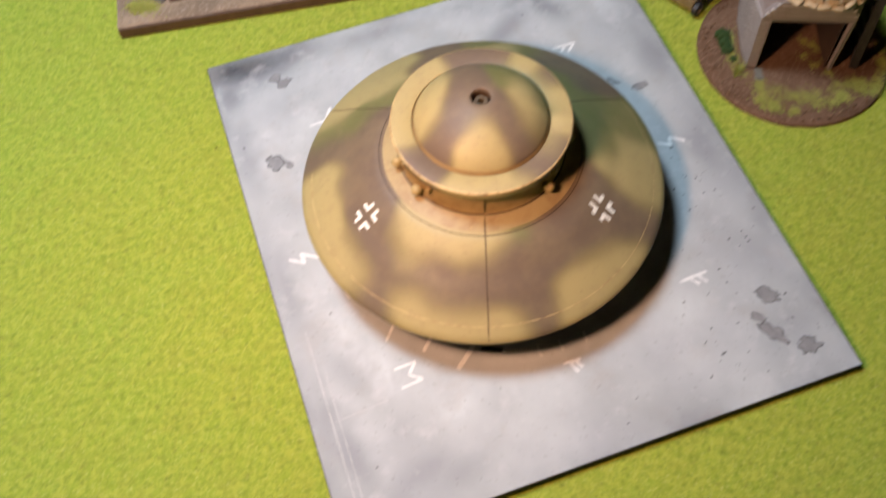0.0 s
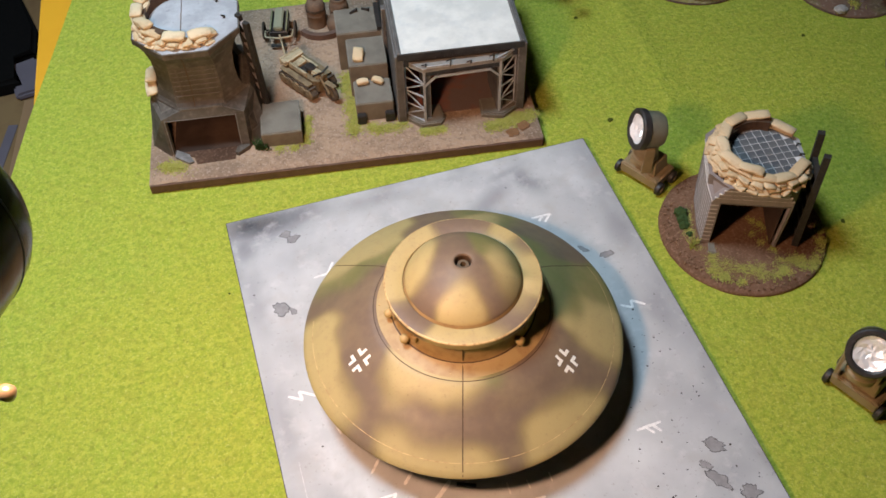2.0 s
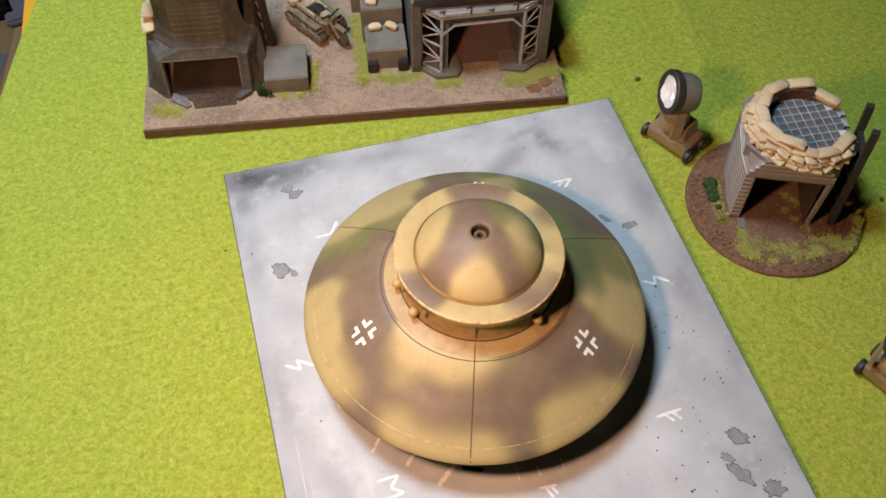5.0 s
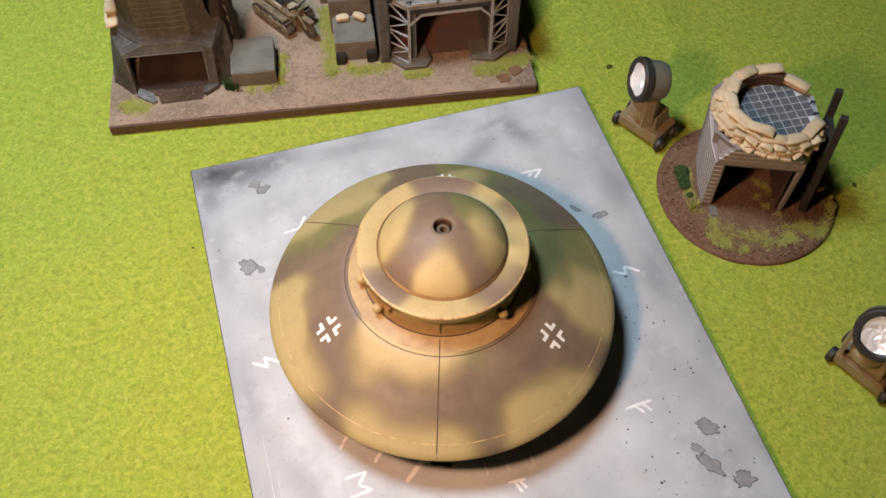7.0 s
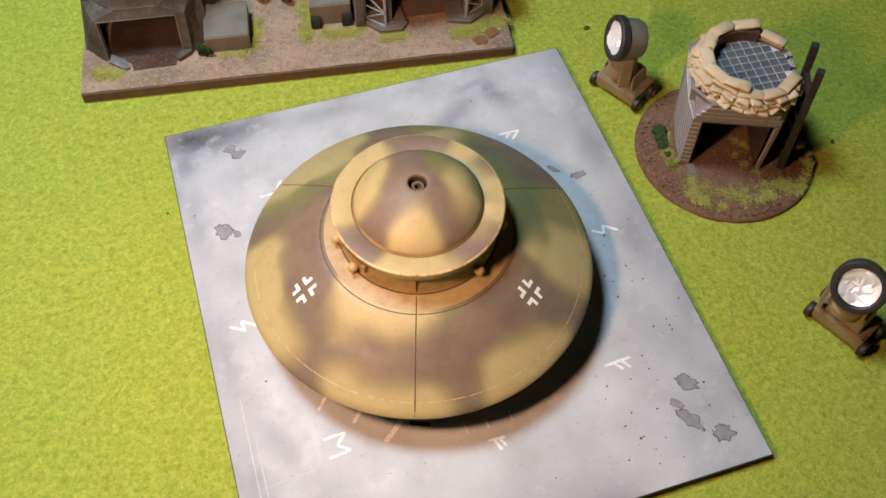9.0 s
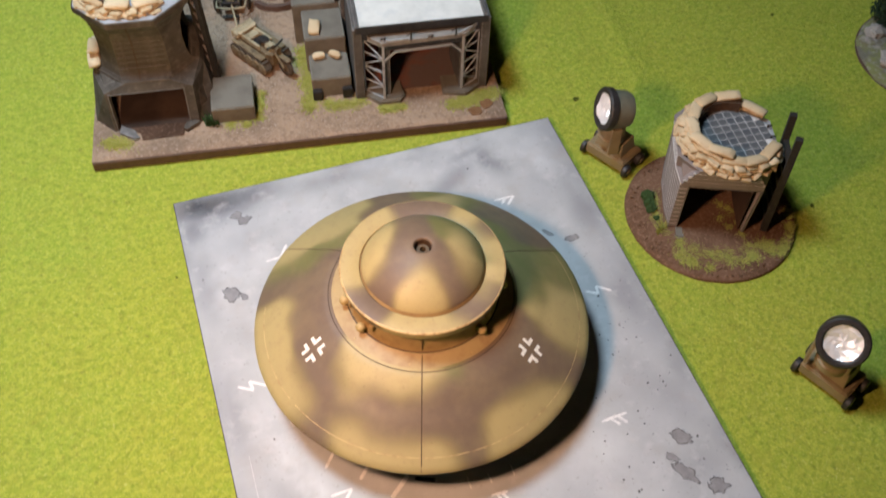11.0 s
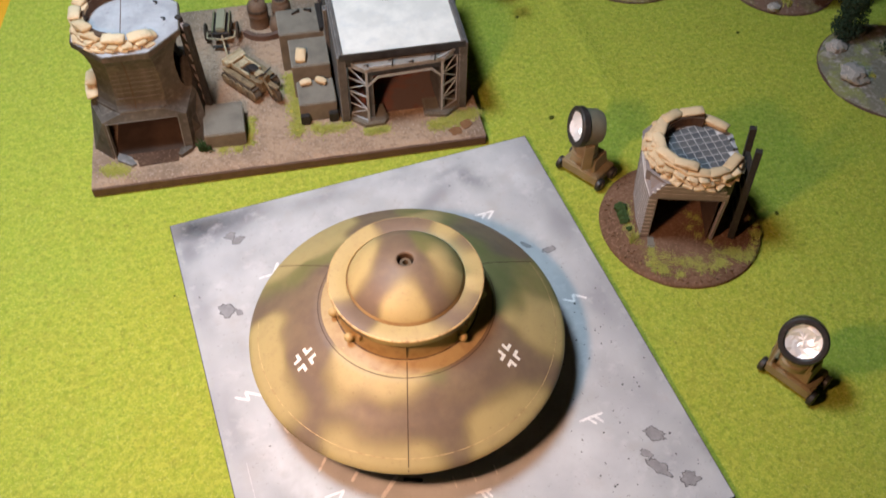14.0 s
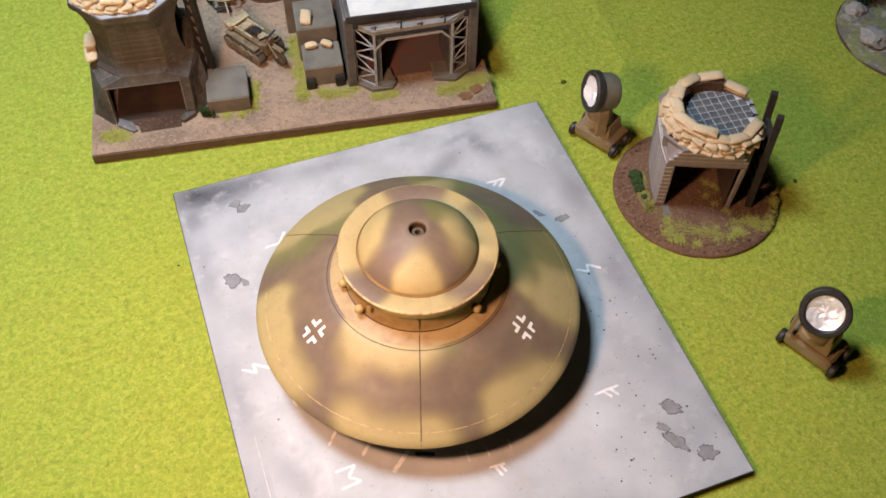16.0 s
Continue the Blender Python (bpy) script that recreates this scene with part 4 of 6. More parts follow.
part("moss_clump", blades([(7.95, 2.35, 0.32, GROUND - 0.02), (8.25, 2.2, 0.3, GROUND), (8.05, 2.6, 0.25, GROUND)], 0.55, rnd, per=90, wide=0.09), "moss", base_board, "dark green flock", kind="stuff")
for x, y, r in ((27.3, 1.35, 0.5), (26.4, 0.75, 0.5)):
    bm = bmesh.new()
    bm.faces.new([bm.verts.new((x + r * (1 + 0.4 * noise.noise(Vector((1.7 * math.cos(i * 0.2992), 1.7 * math.sin(i * 0.2992), x)))) * math.cos(i * 0.2992), y + 0.8 * r * (1 + 0.4 * noise.noise(Vector((1.7 * math.cos(i * 0.2992), 1.7 * math.sin(i * 0.2992), x)))) * math.sin(i * 0.2992), GROUND + 0.055)) for i in range(21)])
    part("stain", bm, "oil", base_board, "orange-brown rust stain")
bm = bmesh.new()
for _ in range(2600):
    x, y, r = rnd.uniform(0.3, W - 0.3), rnd.uniform(0.2, D - 0.3), rnd.uniform(0.018, 0.045)
    hexa(bm, [(x - r, y - r, GROUND - 0.05), (x + r, y - r, GROUND - 0.05), (x + r, y + r, GROUND - 0.05), (x - r, y + r, GROUND - 0.05)], [(x - r * 0.6, y - r * 0.5, GROUND + r * 1.2), (x + r * 0.5, y - r * 0.6, GROUND + r), (x + r * 0.6, y + r * 0.5, GROUND + r * 1.3), (x - r * 0.4, y + r * 0.6, GROUND + r)])
part("grit", bm, "earth_pale", base_board, "fine pale grit", kind="stuff")


def octagon(a, turn=22.5):
    r = a / math.cos(radians(22.5))
    return [(r * math.cos(radians(turn + 45 * k)), r * math.sin(radians(turn + 45 * k))) for k in range(8)]


def oct_walls(bm, levels, thick, skip=None, turn=22.5):
    """Walls of an eight-sided tower from (half width, height) levels; skip(face, level) leaves a panel out. Face 5 looks to -y."""
    for k in range(8):
        for n, ((a0, z0), (a1, z1)) in enumerate(zip(levels, levels[1:])):
            if skip and skip(k, n):
                continue
            o0, o1, i0, i1 = octagon(a0, turn), octagon(a1, turn), octagon(a0 - thick, turn), octagon(a1 - thick, turn)
            j = (k + 1) % 8
            hexa(bm, [(*o0[k], z0), (*o0[j], z0), (*o1[j], z1), (*o1[k], z1)], [(*i0[k], z0), (*i0[j], z0), (*i1[j], z1), (*i1[k], z1)])
    bmesh.ops.remove_doubles(bm, verts=bm.verts, dist=0.001)
    return bm


# ---- watch tower ----
TU, TV = 4.4, 6.75
tower = thing("bunker_tower", "two-storey grey concrete model bunker tower with sandbagged roof", "tower", on_base(TU, TV, 0))


def along(p, q, t):
    return (p[0] + (q[0] - p[0]) * t, p[1] + (q[1] - p[1]) * t)


def chamfered(a, half, side=None):
    """A square of half width a whose sides keep a straight run of half that length; the run from point 5 to point 6 looks to -y."""
    side = half if side is None else side
    return [(a, side), (half, a), (-half, a), (-a, side), (-a, -side), (-half, -a), (half, -a), (a, -side)]


def portal_walls(bm, foot, foot_half, head, head_half, top, crown, crown_half, crown_top, thick, door, door_top, ground, lean=1.0, share=1.0):
    """Sloping walls on a chamfered square with a wide doorway, drawn in to an eight-sided crown."""

    def ring(z, inset):
        t = (z - ground) / (top - ground)
        half = foot_half + (head_half - foot_half) * t - 0.4 * inset
        return chamfered(foot + (head - foot) * t - inset, half, share * half * (1 - (1 - lean) * t))

    co, ci = chamfered(crown, crown_half), chamfered(crown - thick, crown_half - thick * 0.4)
    for k in range(8):
        j = (k + 1) % 8
        runs = [(0.0, 1.0, ground, top)]
        if k == 5:
            t, q = (0.5 + x / (2 * head_half) for x in door)
            runs = [(0.0, t, ground, door_top), (0.0, t, door_top, top), (q, 1.0, ground, door_top), (q, 1.0, door_top, top), (t, q, door_top, top)]
        for t0, t1, z0, z1 in runs:
            a, b, c, d = ring(z0, 0), ring(z1, 0), ring(z0, thick), ring(z1, thick)
            hexa(bm, [(*along(a[k], a[j], t0), z0), (*along(a[k], a[j], t1), z0), (*along(b[k], b[j], t1), z1), (*along(b[k], b[j], t0), z1)],
                 [(*along(c[k], c[j], t0), z0), (*along(c[k], c[j], t1), z0), (*along(d[k], d[j], t1), z1), (*along(d[k], d[j], t0), z1)])
        b, d = ring(top, 0), ring(top, thick)
        hexa(bm, [(*b[k], top), (*b[j], top), (*co[j], crown_top), (*co[k], crown_top)], [(*d[k], top), (*d[j], top), (*ci[j], crown_top), (*ci[k], crown_top)])
    bmesh.ops.remove_doubles(bm, verts=bm.verts, dist=0.001)
    return bm


def door_trim(parent, foot, foot_half, head, head_half, top, door, door_top, ground, w=0.09):
    """Rubbed pale edges round a doorway of portal_walls."""

    def at(z, side):
        t = (z - ground) / (top - ground)
        half = foot_half + (head_half - foot_half) * t
        return (half * door[side] / head_half, -(foot + (head - foot) * t) - 0.015, z)

    z0 = ground + 0.15
    for a, b in ((at(z0, 0), at(door_top, 0)), (at(z0, 1), at(door_top, 1)), (at(door_top, 0), at(door_top, 1))):
        part("door_edge", bar(bmesh.new(), a, b, w, w), "concrete", parent, "rubbed pale door edge")


door_trim(tower, 4.2, 2.85, 3.72, 2.9, 4.0, (-2.7, 2.3), 3.86, GROUND - 0.1, 0.055)
part("lower_storey", portal_walls(bmesh.new(), 4.2, 2.85, 3.72, 2.9, 4.0, 3.5, 1.5, 4.5, 0.3, (-2.7, 2.3), 3.86, GROUND - 0.1, 0.5), "tower_wall", tower, "grey concrete lower storey with a wide doorway")
bm = bmesh.new()
oct_walls(bm, [(3.46, 4.4), (3.53, 4.47), (3.53, 4.55), (3.46, 4.61)], 0.45)
prism(bm, octagon(3.2), 4.2, 4.55)
part("ledge", bm, "tower_wall", tower, "rubbed concrete ledge")
waist = [(3.36, 4.55), (3.02, 4.78), (2.80, 5.35), (2.71, 6.5), (2.79, 7.6), (3.0, 8.3), (3.3, 8.8), (3.56, 9.1)]
halves = [1.6, 1.66, 1.66, 1.62, 1.58, 1.54, 1.5, 1.5]
bm, lining = bmesh.new(), bmesh.new()
for n, (((a0, z0), h0), ((a1, z1), h1)) in enumerate(zip(zip(waist, halves), list(zip(waist, halves))[1:])):
    for k in range(8):
        for target, out, thick in ((bm, 0.0, 0.3), (lining, 0.31, 0.1)):
            if k == 7 and 0 < n < 6:
                continue
            o0, o1 = chamfered(a0 - out, h0 - 0.4 * out), chamfered(a1 - out, h1 - 0.4 * out)
            i0, i1 = chamfered(a0 - out - thick, h0 - 0.4 * (out + thick)), chamfered(a1 - out - thick, h1 - 0.4 * (out + thick))
            q = (k + 1) % 8
            hexa(target, [(*o0[k], z0), (*o0[q], z0), (*o1[q], z1), (*o1[k], z1)], [(*i0[k], z0), (*i0[q], z0), (*i1[q], z1), (*i1[k], z1)])
for target in (bm, lining):
    bmesh.ops.remove_doubles(target, verts=target.verts, dist=0.001)
part("upper_storey", bm, "tower_wall", tower, "flared upper storey with a dark side opening")
# black lining and floor stand in for shade inside the opening
part("lining", lining, "timber", tower, "inside of the upper storey, blackened for its shade")
part("upper_floor", prism(bmesh.new(), octagon(2.5), 4.5, 4.56), "timber", tower, "floor of the upper storey, blackened for its shade")
part("platform", prism(bmesh.new(), octagon(3.62), 9.1, 9.53), "tower_wall", tower, "grey edge of the roof deck")
part("deck", prism(bmesh.new(), octagon(3.52), 9.5, 9.55), "deck", tower, "pale blue-grey roof deck")
part("deck_joint", boxm(-0.33, -0.27, -3.3, 3.3, 9.55, 9.562), "seam", tower, "thin joint across the deck")
for (a0, z0), (a1, z1) in zip(waist, waist[1:7]):
    part("wall_joint", hexa(bmesh.new(), [(-0.43, -a0 - 0.06, z0), (-0.37, -a0 - 0.06, z0), (-0.37, -a1 - 0.06, z1), (-0.43, -a1 - 0.06, z1)], [(-0.43, -a0 + 0.1, z0), (-0.37, -a0 + 0.1, z0), (-0.37, -a1 + 0.1, z1), (-0.43, -a1 + 0.1, z1)]), "seam", tower, "dark joint in the wall")
board_joint = mesh_of("joint", boxm(-1.5, 1.5, -0.03, 0.05, -0.007, 0.007), "concrete")
board = mesh_of("board", boxm(-1.42, 1.42, -0.02, 0.08, -0.18, 0.18, 0.02), "tower_wall")
for k in range(7):
    z = 5.1 + 0.4 * k
    part("joint", board_joint, "concrete", tower, at=place(0, -float(np.interp(z, [b for _, b in waist], [a for a, _ in waist])) - 0.005, z + 0.2))
    part("board", board, "tower_wall", tower, at=place(0, -float(np.interp(z, [b for _, b in waist], [a for a, _ in waist])) - 0.005, z))
part("door_sill", prism(bmesh.new(), [(-2.55, -4.5), (-1.5, -5.3), (-1.2, -5.15), (-1.55, -4.4), (-2.45, -3.8)], GROUND - 0.05, GROUND + 0.18), "concrete", tower, "concrete door sill")
part("door_sill", prism(bmesh.new(), [(2.85, -4.3), (2.0, -4.95), (1.8, -4.8), (1.95, -4.3), (2.5, -3.9)], GROUND - 0.05, GROUND + 0.28), "tower_wall", tower, "brown concrete door sill")
part("room_floor", boxm(-2.6, 2.6, -4.05, 2.5, GROUND, GROUND + 0.07, 0.02), "room", tower, "brown floor of the room, darkened for its shade")
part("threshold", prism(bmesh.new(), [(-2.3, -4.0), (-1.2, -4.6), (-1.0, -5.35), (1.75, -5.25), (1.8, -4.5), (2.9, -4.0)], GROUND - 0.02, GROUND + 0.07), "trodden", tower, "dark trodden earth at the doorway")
part("back_room", boxm(-3.6, 3.6, 2.5, 2.9, GROUND - 0.05, 3.9), "room", tower, "brown back wall of the room, darkened for its shade")
rnd = random.Random(3)
ring_of_bags(tower, -0.1, 0.2, 9.78, 2.95, 55, 318, 8, rnd, BAGS, 5)
ring_of_bags(tower, -0.1, 0.2, 10.2, 2.9, 48, 310, 8, rnd, BAGS, 7)
ring_of_bags(tower, -0.1, 0.1, 9.64, 3.24, 130, 305, 13, rnd, END_BAGS, 13, 28)
ring_of_bags(tower, -0.1, 0.1, 9.9, 3.2, 125, 300, 11, rnd, END_BAGS, 13, 28)
ring_of_bags(tower, -0.1, 0.2, 10.55, 2.9, 70, 225, 5, rnd, BAGS, 7)
# added dark wall; its colour is the shade in the gaps between bags
part("bag_gap_shade", arc_wall(-0.1, 0.2, 2.42, 0.43, 9.55, 10.36, 58, 250), "seam", tower, "dark wall added as the shade between the bags")
for x, y, z, a in ((-3.35, 0.2, 4.95, 80), (-3.4, -1.1, 4.95, 95), (-3.3, -0.5, 5.5, 88)):
    part("sandbag", rnd.choice(BAGS), "sandbag", tower, at=place(x, y, z, rnd.uniform(-14, 14), rnd.uniform(-8, 8), a))
for x, y in ((2.1, 1.6), (2.6, -0.3), (1.9, -1.9)):
    part("hook", rod(rod(bmesh.new(), (x, y, 9.5), (x + 0.1, y, 9.75), 0.07, 6), (x + 0.1, y, 9.72), (x - 0.15, y + 0.1, 9.72), 0.06, 6), "timber", tower)

ladder = thing("ladder", "dark timber ladder leaning on the tower", "ladder", on_base(8.8, 5.75, 0))
for x, y in ((0, 0), (-0.5, 1.0)):
    part("rail", bar(bmesh.new(), (x, y, GROUND - 0.1), (x - 0.3, y - 0.35, 9.75), 0.42, 0.3), "timber", ladder)
for k in range(9):
    t = 0.08 + 0.108 * k
    x, y, z = -0.3 * t, -0.35 * t, GROUND + t * 8.8
    part("rung", bar(bmesh.new(), (x - 0.12, y + 0.1, z), (x - 0.44, y + 0.9, z), 0.3, 0.13), "plank", ladder, "grey rung")

# ---- hangar ----
hangar = thing("hangar_bunker", "grey concrete model hangar with a pale slab roof and steel portal", "building", on_base(0, 0, 0))
part("side_wall", boxm(18.25, 18.9, 3.2, 15.3, GROUND - 0.1, 7.12, 0.06), "hangar_wall", hangar)
part("side_wall", boxm(27.05, 27.7, 3.2, 15.3, GROUND - 0.1, 7.12, 0.06), "hangar_wall", hangar)
part("rear_wall", boxm(18.9, 27.05, 14.7, 15.3, GROUND - 0.1, 6.9), "hangar_wall", hangar)
part("hangar_floor", boxm(18.9, 27.05, 3.75, 7.6, GROUND - 0.05, GROUND + 0.08), "rust_wall", hangar, "red-brown stained floor")
part("inner_wall", boxm(18.9, 27.05, 7.6, 8.0, GROUND - 0.1, 6.4), "rust_wall", hangar, "red-brown stained inner wall")
for x0, x1 in ((17.95, 18.25), (27.7, 28.0)):
    for y in (9.0, 14.6):
        part("buttress", boxm(x0, x1, y, y + 0.6, GROUND - 0.1, 6.9, 0.05), "hangar_wall", hangar)
bm = bmesh.new()
outer = [bm.verts.new(p) for p in ((18.75, 3.35, 6.75), (27.2, 3.35, 6.75), (27.2, 15.4, 6.75), (18.75, 15.4, 6.75))]
inner = [bm.verts.new((22.75 + 0.86 * math.cos(2 * math.pi * k / 28), 9.85 + 0.86 * math.sin(2 * math.pi * k / 28), 6.75)) for k in range(28)]
es = [bm.edges.new((outer[k], outer[(k + 1) % 4])) for k in range(4)] + [bm.edges.new((inner[k], inner[(k + 1) % 28])) for k in range(28)]
made = bmesh.ops.triangle_fill(bm, use_beauty=True, edges=es)
faces = [g for g in made["geom"] if isinstance(g, bmesh.types.BMFace)]
up = bmesh.ops.extrude_face_region(bm, geom=faces)
bmesh.ops.translate(bm, vec=(0, 0, 0.42), verts=[g for g in up["geom"] if isinstance(g, bmesh.types.BMVert)])
part("roof", bm, "slab", hangar, "pale grey-white roof slab with a round hole")
part("vent_plug", lathem([(0.84, 6.3), (0.84, 6.95), (0, 6.95)], n=28, at=(22.75, 9.85, 0)), "concrete", hangar, "grey bottom of the roof hole")
for x0, x1 in ((18.45, 18.74), (27.21, 27.5)):
    part("roof_edge", boxm(x0, x1, 3.345, 15.4, 6.9, 7.28, 0.04), "hangar_wall", hangar, "dark roof edge")
part("roof_edge", boxm(18.42, 27.53, 3.18, 3.34, 6.72, 7.27, 0.03), "gunmetal", hangar, "dark roof edge")
part("fascia", boxm(18.9, 27.05, 3.4, 3.75, 6.0, 6.74), "gunmetal", hangar, "dark strip below the roof")
P = [(18.95, 3.7), (20.2, 2.62), (25.75, 2.84), (27.05, 3.7)]
LINTEL = 6.08
bm = bmesh.new()
prism(bm, [P[0], (P[1][0] - 0.1, P[1][1] - 0.12), (P[2][0] + 0.1, P[2][1] - 0.12), P[3], (27.0, 3.9), (18.95, 3.9)], LINTEL, LINTEL + 0.3)
part("catwalk", bm, "walkway", hangar, "grey steel catwalk over the doorway")
for x, y, h in ((20.35, 2.75, 0.25), (22.1, 2.6, 0.6), (23.55, 2.65, 0.22), (25.15, 2.6, 0.6)):
    bm = rod(bmesh.new(), (x, y, LINTEL + 0.28), (x + 0.04, y, LINTEL + 0.3 + h), 0.06, 6)
    part("hook", rod(bm, (x + 0.04, y, LINTEL + 0.27 + h), (x - 0.28, y + 0.05, LINTEL + 0.2 + h * 0.8), 0.05, 6), "gunmetal", hangar, "thin dark steel hook")
part("kick_rail", bar(bmesh.new(), (20.4, 2.56, LINTEL + 0.38), (22.0, 2.56, LINTEL + 0.42), 0.07, 0.16), "steel", hangar)
part("kick_rail", bar(bmesh.new(), (25.3, 2.6, LINTEL + 0.4), (26.9, 3.5, LINTEL + 0.42), 0.07, 0.16), "steel", hangar)
for q in P:
    part("post", boxm(q[0] - 0.08, q[0] + 0.08, q[1] - 0.08, q[1] + 0.08, GROUND - 0.05, LINTEL), "steel", hangar, "steel post")
for a, b in ((P[0], P[1]), (P[3], P[2])):
    for z in (1.3, 3.65, 6.0):
        part("crossbar", bar(bmesh.new(), (*a, z), (*b, z), 0.1, 0.12), "steel", hangar)
    for z in (2.45, 4.85):
        # three braces fan out from each joint on the inner post
        for rise in (1.08, 0.02, -1.06):
            part("brace", bar(bmesh.new(), (*b, z), (*a, z + rise), 0.075, 0.08), "steel", hangar)
part("lintel", bar(bmesh.new(), (21.0, 2.62, 5.5), (25.0, 2.78, 5.5), 0.16, 0.15), "steel", hangar, "light steel lintel")
part("haunch", bar(bmesh.new(), (20.22, 2.6, 4.7), (21.05, 2.62, 5.5), 0.13, 0.13), "steel", hangar)
part("haunch", bar(bmesh.new(), (25.72, 2.82, 4.7), (24.95, 2.78, 5.5), 0.13, 0.13), "steel", hangar)
part("hanger", bar(bmesh.new(), (20.3, 2.7, 5.82), (25.65, 2.9, 5.82), 0.08, 0.5), "gunmetal", hangar, "dark plate over the lintel")
for pts in ([(18.8, 3.4), (19.9, 2.35), (21.3, 2.35), (21.7, 2.9), (21.5, 4.4), (18.9, 4.4)], [(24.4, 2.7), (26.0, 2.35), (27.2, 3.2), (27.05, 4.4), (24.5, 4.4)]):
    bm = prism(bmesh.new(), pts, GROUND - 0.05, GROUND + 0.4)
    bmesh.ops.bevel(bm, geom=[e for e in bm.edges if all(v.co.z > GROUND for v in e.verts)], offset=0.1, segments=2, affect="EDGES")
    part("plinth", bm, "concrete_green", hangar, "rounded concrete plinth")
part("door_jamb", boxm(20.3, 20.7, 3.0, 6.8, GROUND - 0.05, 5.6), "hangar_wall", hangar, "dark side of the doorway")
part("door_jamb", boxm(25.6, 26.0, 3.0, 6.8, GROUND - 0.05, 5.6), "hangar_wall", hangar, "dark side of the doorway")

# ---- blocks beside the hangar and the tower ----
for u0, u1, v0, v1, top in ((15.25, 18.0, 3.85, 6.5, 2.6), (15.1, 17.95, 6.55, 9.8, 3.95), (14.5, 17.9, 9.85, 12.9, 4.4)):
    block = thing("concrete_block", "olive-grey concrete block stepped up beside the hangar", "block", on_base((u0 + u1) / 2, (v0 + v1) / 2, 0), "stepped blocks")
    du, dv = (u1 - u0) / 2, (v1 - v0) / 2
    part("block", boxm(-du, du, -dv, dv, GROUND - 0.1, top, 0.07, cuts=2), "concrete_green", block)
    if top < 3:
        for x in (-1.05, 1.05):
            part("buffer", boxm(x - 0.34, x + 0.34, -dv - 0.42, -dv + 0.02, GROUND - 0.05, GROUND + 0.85, 0.07, cuts=2), "gunmetal", block, "black buffer block")
    if top > 4.2:
        part("wall_strip", boxm(du - 0.3, du + 0.05, -dv - 0.02, dv, top, top + 0.3), "gunmetal", block, "black strip along the block")
        for x, y, turn in ((-0.2, 0.9, 20), (0.75, 1.05, -35)):
            m = pose(x * C, y * C, top * C, 0, 0, turn)
            part("peg", rod(rod(bmesh.new(), (-0.3, 0, 0.06), (0.28, 0, 0.2), 0.09, 6), (0.28, 0, 0.02), (0.3, 0, 0.32), 0.07, 6), "gunmetal", block, "small black peg", at=m)
side_block = thing("concrete_block", "olive-grey concrete block against the tower", "block", on_base(9.65, 3.9, 0), "")
part("block", boxm(-1.45, 1.45, -1.6, 1.75, GROUND - 0.1, 2.2, 0.07, cuts=2), "concrete_green", side_block)
ROLL = mesh_of("sandbag", pillow(0.88, 0.5, 0.42, 9.4), "sandbag", 50)
for u, v, z, tilt, a in ((15.95, 6.0, 2.86, 0, 8), (17.1, 5.98, 2.88, 8, -28)):
    tagged(part("sandbag", ROLL, "sandbag", at=BASE @ place(u, v, z, 0, tilt, a)), "pale tan rolled bundle lying on a concrete block", "sandbag", "loose sandbags")
tagged(part("sandbag", SMALL_BAGS[1], "sandbag", at=BASE @ place(15.9, 7.5, 4.22, 0, -12, 80)), "pale tan sandbag propped up on a concrete block", "sandbag", "loose sandbags")

# ---- fuel drums ----
for u, v, h in ((13.1, 16.0, 2.35), (15.0, 16.9, 1.6)):
    drum = thing("fuel_drum", "dark rusty drum with a rounded top", "drum", on_base(u, v, GROUND - 0.05), "drums")
    part("body", lathem([(0, 0), (0.78, 0), (0.82, 0.1), (0.78, 0.2), (0.78, h * 0.45), (0.83, h * 0.5), (0.78, h * 0.55), (0.78, h - 0.55), (0.7, h - 0.2), (0.45, h), (0, h + 0.08)], n=28), "rust", drum, smooth=45)
    if h < 1.8:
        part("rim", lathem([(0.5, h - 0.1), (0.5, h + 0.12), (0.62, h + 0.12), (0.66, h - 0.15)], n=24, closed=False), "rust", drum)
        # flat dark disc in place of the hollow's shade
        part("opening", lathem([(0.5, h + 0.09), (0, h + 0.09)], n=24, closed=False), "gunmetal", drum, "dark disc for the shaded hollow of the open top")
        continue
    part("cap", lathem([(0.2, h), (0.2, h + 0.2), (0, h + 0.2)], n=12), "rust", drum)
    part("strap", lathem([(0.8, h * 0.66), (0.83, h * 0.66), (0.83, h * 0.76), (0.8, h * 0.76)], n=28, closed=False), "track", drum)
kerb = thing("curved_kerb", "low curved brown wall round the drums", "wall", on_base(13.5, 15.4, GROUND - 0.05))
bm = bmesh.new()
for k in range(9):
    a0, a1 = radians(205 + 12 * k), radians(205 + 12 * (k + 1))
    hexa(bm, [(2.0 * math.cos(a0), 1.7 * math.sin(a0), 0), (2.0 * math.cos(a1), 1.7 * math.sin(a1), 0), (2.0 * math.cos(a1), 1.7 * math.sin(a1), 0.55), (2.0 * math.cos(a0), 1.7 * math.sin(a0), 0.55)],
         [(1.6 * math.cos(a0), 1.3 * math.sin(a0), 0), (1.6 * math.cos(a1), 1.3 * math.sin(a1), 0), (1.6 * math.cos(a1), 1.3 * math.sin(a1), 0.55), (1.6 * math.cos(a0), 1.3 * math.sin(a0), 0.55)])
part("kerb", bm, "board", kerb)
tank = thing("round_tank", "dark rounded tank behind the drums", "tank", on_base(14.7, 15.2, GROUND - 0.05))
